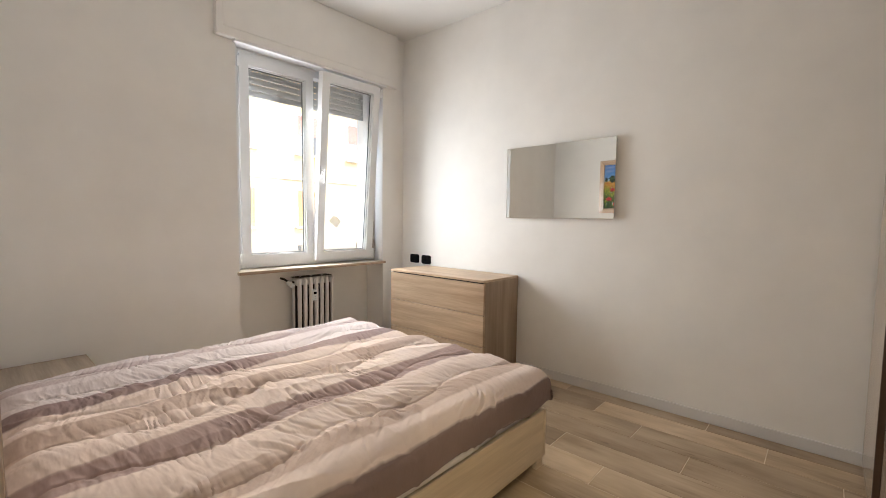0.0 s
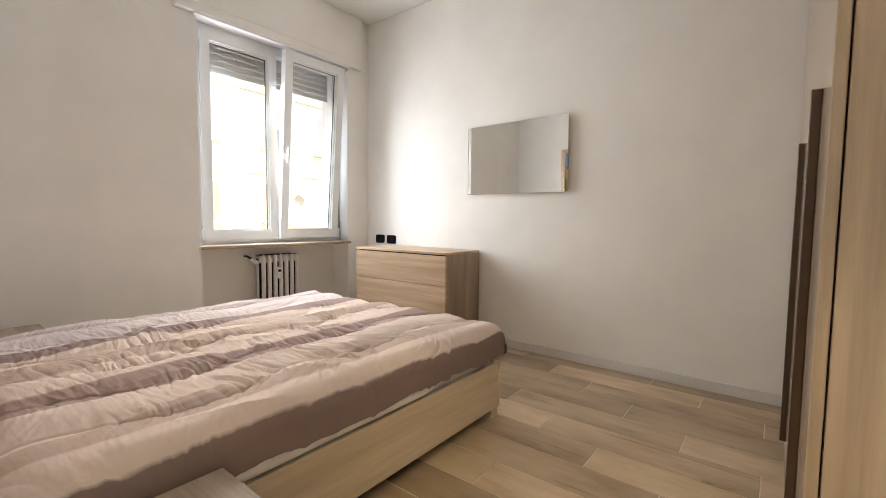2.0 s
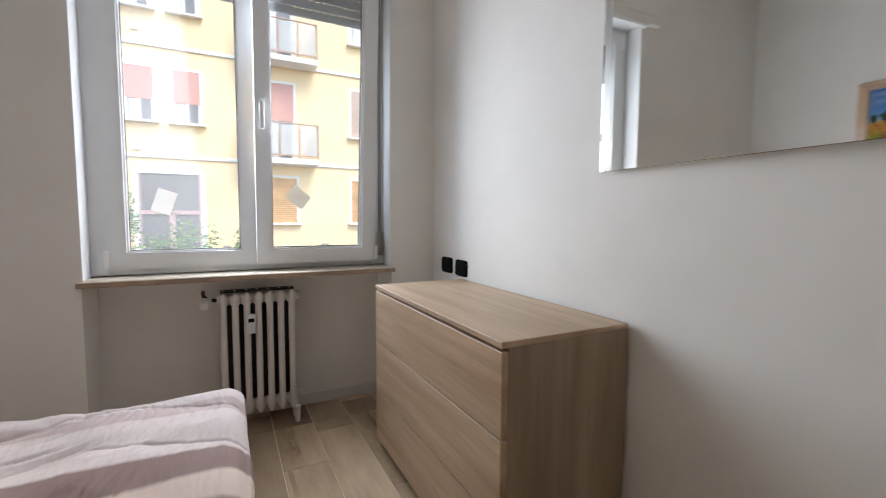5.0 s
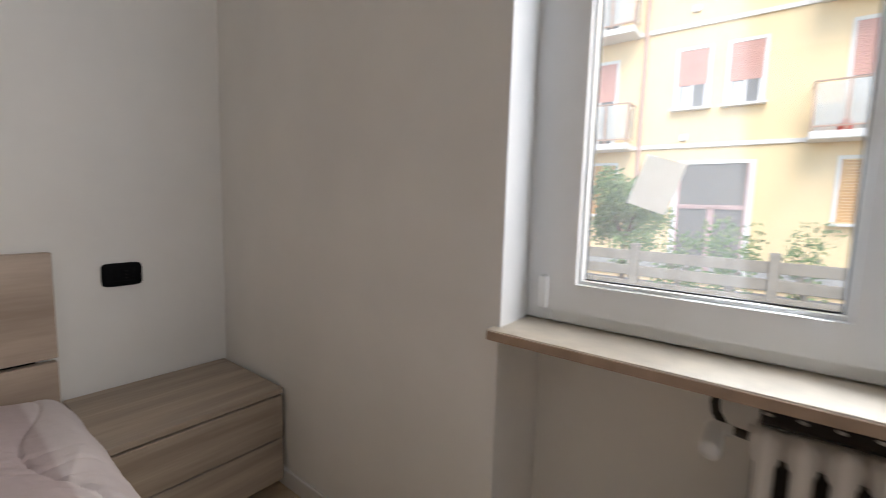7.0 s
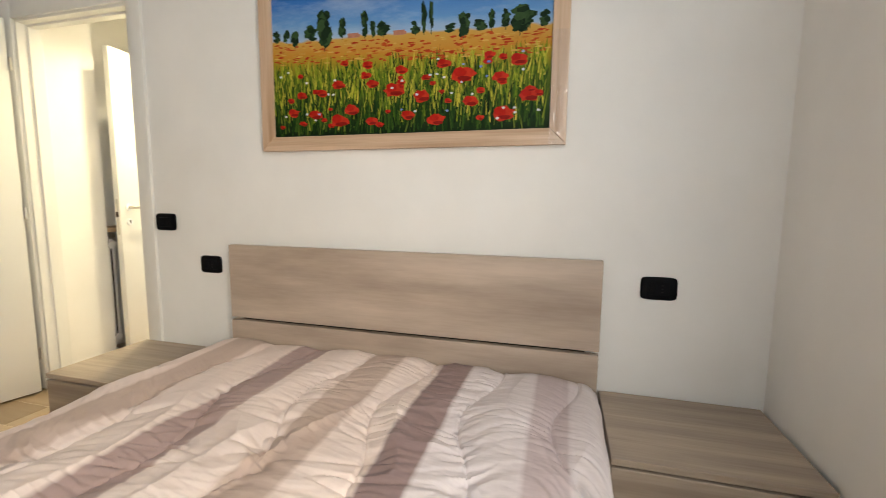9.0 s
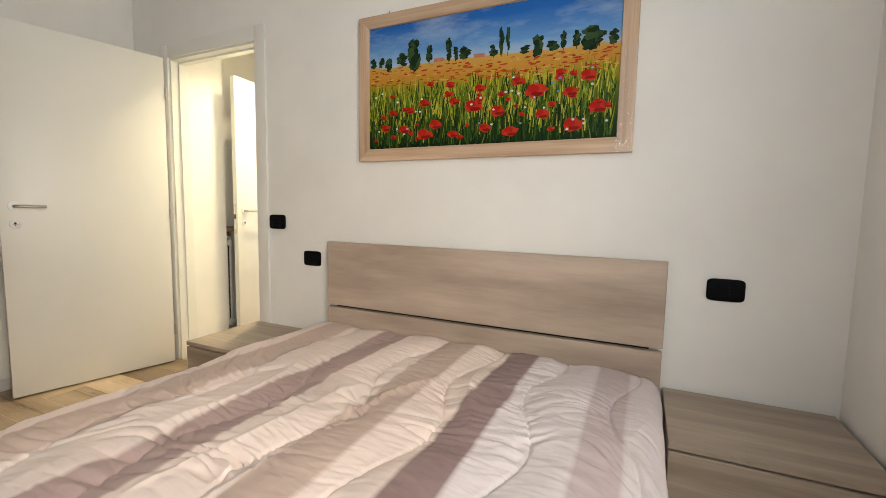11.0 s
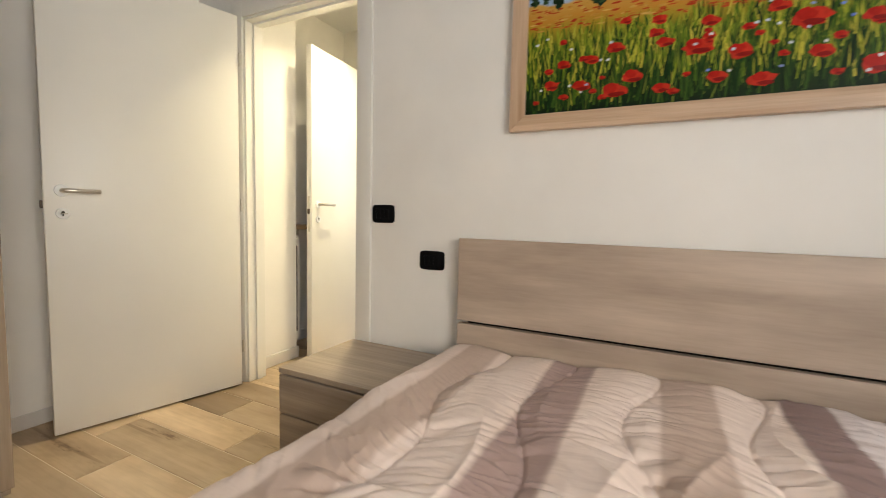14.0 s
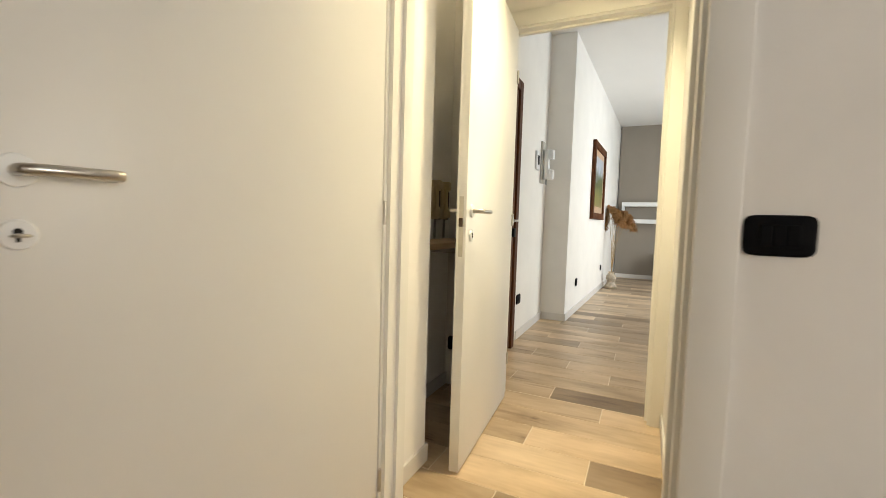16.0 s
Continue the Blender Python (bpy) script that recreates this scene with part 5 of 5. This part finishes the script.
for k in range(3):
    o = k * ST
    facade_window(-0.20, 0.42, 3.47 + o, 4.83 + o, (0.60, 0.0, 0.4)[k], PINKSH)
    facade_window(0.86, 1.48, 3.47 + o, 4.83 + o, (0.62, 0.0, 0.7)[k], PINKSH)
    facade_window(2.94, 3.88, 2.66 + o, 4.86 + o, (0.48, 0.0, 0.3)[k], PINKSH, False)
    balcony(2.36, 4.50, 2.66 + o, 0.62, 1 if k < 2 else 0)
    facade_window(5.60, 6.62, 3.50 + o, 4.93 + o, (1.0, 0.5, 0.2)[k], BROWNSH)
    facade_window(-2.46, -1.68, 2.66 + o, 4.82 + o, (0.45, 0.0, 0.3)[k], PINKSH, False)
    balcony(-3.4, -1.14, 2.66 + o, 0.62, 0)
    for xx in (-9.5, -7.6, -5.2, 8.2, 10.4, 13.0):
        facade_window(xx, xx + 0.95, 3.47 + o, 4.86 + o, (0.5, 0.3, 0.8)[k], PINKSH)
for a, b in ((2.96, 3.93), (5.60, 6.62), (-2.46, -1.55), (8.2, 9.15), (-5.2, -4.25)):
    w = part("window", join(box(a - 0.07, FY - 0.03, 0.84, a, FY, 2.22), box(b, FY - 0.03, 0.84, b + 0.07, FY, 2.22), box(a, FY - 0.03, 2.15, b, FY, 2.22)), WHITE_EXT, bld)
    m2 = (a + b) / 2
    for p, q in ((a, m2 - 0.005), (m2 + 0.005, b)):
        part("shutter_leaf", join(box(p, FY - 0.03, 0.84, p + 0.06, FY - 0.004, 2.15), box(q - 0.06, FY - 0.03, 0.84, q, FY - 0.004, 2.15), slat_rows(p + 0.06, q - 0.06, 0.86, 2.13, FY - 0.01, 0.06)), ORANGESH, w, "closed orange-brown louvred shutter")
    part("sill", box(a - 0.12, FY - 0.15, 0.76, b + 0.12, FY, 0.82, 0.008), WHITE_EXT, w)
ent = part("entrance", join(box(-0.12, FY - 0.05, GZ, 0.0, FY, 2.2), box(1.42, FY - 0.05, GZ, 1.54, FY, 2.2), box(0.0, FY - 0.05, 2.12, 1.42, FY, 2.2)), WHITE_EXT, bld)
part("pane", box(0.0, FY - 0.012, GZ, 1.42, FY - 0.004, 2.12), PANE, ent, "dark entrance glass")
part("door_bars", join(box(0.66, FY - 0.05, GZ, 0.80, FY - 0.012, 1.1), box(0.0, FY - 0.05, 1.05, 1.42, FY - 0.012, 1.15), box(0.0, FY - 0.04, GZ, 0.05, FY - 0.012, 2.12), box(1.37, FY - 0.04, GZ, 1.42, FY - 0.012, 2.12)), mottled("pinkish_door_metal", (0.50, 0.34, 0.31), 0.5, 0.05), ent, "pinkish metal door bars")
part("drainpipe", tube((-0.98, FY - 0.06, GZ), (-0.98, FY - 0.06, 11.5), 0.055), mottled("pink_drainpipe", (0.55, 0.36, 0.28), 0.6, 0.05), bld, "pinkish drainpipe", True)
for zz in (2.3, 5.3, 3.1):
    part("vent_cap", box(-0.12 + zz * 0.02, FY - 0.05, zz + 0.4, 0.06 + zz * 0.02, FY, zz + 0.55, 0.01), WHITE_EXT, bld)

bld.location.z += 0.10
bld.location.x -= 0.03

CONC = mottled("weathered_concrete", (0.30, 0.265, 0.215), 0.95, 0.2, 5, 0.5, 60, 0.003)
fen = thing("fence", 2.0, 6.0, GZ, "grey concrete slat fence with posts", "fence")
for k in range(-4, 7):
    px = 1.98 + 1.68 * k
    part("post", box(px - 0.06, 5.93, GZ, px + 0.06, 6.07, 0.60, 0.01), CONC, fen)
    for z in (-0.58, -0.35, -0.12, 0.11, 0.34):
        part("slat", box(px + 0.06, 5.975, z, px + 1.62, 6.02, z + 0.15, 0.006), CONC, fen)


def leafy(name, c, radii, n, seed, label, stem=True, tone=(0.16, 0.26, 0.11)):
    rl = random.Random(seed)
    t = thing(name, c[0], c[1], GZ, label, "tree" if stem else "shrub")
    part("trunk", join(tube((c[0], c[1], GZ), (c[0] + 0.02, c[1], c[2] - radii[2] * 0.5), 0.06, 0.04, 10), *[tube((c[0] + 0.02, c[1], c[2] - radii[2] * 0.55), (c[0] + radii[0] * 0.6 * math.cos(q), c[1] + radii[1] * 0.6 * math.sin(q), c[2] + radii[2] * 0.3), 0.03, 0.01, 8) for q in (0.4, 1.7, 2.9, 4.2, 5.4)]), CONC if not stem else mottled("bark", (0.16, 0.11, 0.07), 0.9, 0.2, 12, 0.6, 40, 0.004), t)
    bm = bmesh.new()
    lobes = [(Vector((rl.uniform(-0.75, 0.75), rl.uniform(-0.75, 0.75), rl.uniform(-0.8, 0.85))), rl.uniform(0.25, 0.48)) for _ in range(26)]
    for k in range(n):
        o, s = lobes[k % len(lobes)]
        d = Vector((rl.gauss(0, 1), rl.gauss(0, 1), rl.gauss(0, 1))).normalized() * s * rl.uniform(0.6, 1.05)
        p = o + d
        p = Vector((c[0] + p.x * radii[0], c[1] + p.y * radii[1], c[2] + p.z * radii[2]))
        if p.z < GZ + 0.02:
            continue
        u = Vector((rl.uniform(-1, 1), rl.uniform(-1, 1), rl.uniform(-1, 1))).normalized()
        v = u.orthogonal().normalized() * rl.uniform(0.018, 0.03)
        u = u * rl.uniform(0.045, 0.08)
        bm.faces.new([bm.verts.new(p), bm.verts.new(p + u * 0.5 + v), bm.verts.new(p + u), bm.verts.new(p + u * 0.5 - v)])
    lo = tuple(q * 0.6 for q in tone)
    part("crown", bm, island_paint("leaf_" + name, [(0, lo), (0.6, tone), (1, (tone[0] * 2.2, tone[1] * 1.7, tone[2] * 1.6))], 0.5), t, "dense small green leaves")["kind"] = "stuff"


leafy("yard_tree", (-0.30, 7.6, 0.95), (0.72, 0.6, 0.78), 9000, 3, "rounded evergreen tree behind the fence")
leafy("shrub", (1.42, 7.4, 0.15), (0.42, 0.35, 0.75), 1100, 4, "loose green shrub behind the fence", False)
leafy("shrub", (0.62, 7.8, 0.10), (0.40, 0.35, 0.65), 1000, 5, "loose green shrub behind the fence", False)
leafy("shrub", (2.35, 7.2, 0.25), (0.30, 0.30, 0.75), 420, 6, "thin climbing shrub behind the fence", False)

# ---- floor tiles, last ----
PW, PL = 0.199, 0.906


def plank_mesh(w, l, seed):
    bm = box(-w / 2, -l / 2, -0.004, w / 2, l / 2, 0.0, 0.0008)
    me = bpy.data.meshes.new("plank")
    bm.to_mesh(me)
    bm.free()
    me.materials.append(PLANK)
    return me


plank_cache = {}


def lay_planks(x0, x1, y0, y1):
    """Wood-look tiles along y with a third offset from row to row, cut at the walls."""
    g = 0.0040
    for k in range(math.floor((x0 - 1.362) / PW), math.ceil((x1 - 1.362) / PW) + 1):
        a, b = max(x0, 1.362 + k * PW + g / 2), min(x1, 1.362 + (k + 1) * PW - g / 2)
        if b - a < 0.01:
            continue
        off = -2.525 - PL / 3 * (2 * k % 3)
        for j in range(math.floor((y0 - off) / PL) - 1, math.ceil((y1 - off) / PL) + 1):
            c, d = max(y0, off + j * PL + g / 2), min(y1, off + (j + 1) * PL - g / 2)
            if d - c < 0.01:
                continue
            key = (round(b - a, 3), round(d - c, 3))
            if key not in plank_cache:
                plank_cache[key] = plank_mesh(b - a, d - c, k)
            ob = new("floor_tile", plank_cache[key])
            ob.parent = floor
            ob.location = ((a + b) / 2, (c + d) / 2, 0.0)


lay_planks(0.0, RX, RY, 0.0)
lay_planks(WX0, WX1, 0.002, 0.25)
lay_planks(-1.43, 0.0, RY, -2.83)
lay_planks(-8.3, -1.43, LS, -1.6)
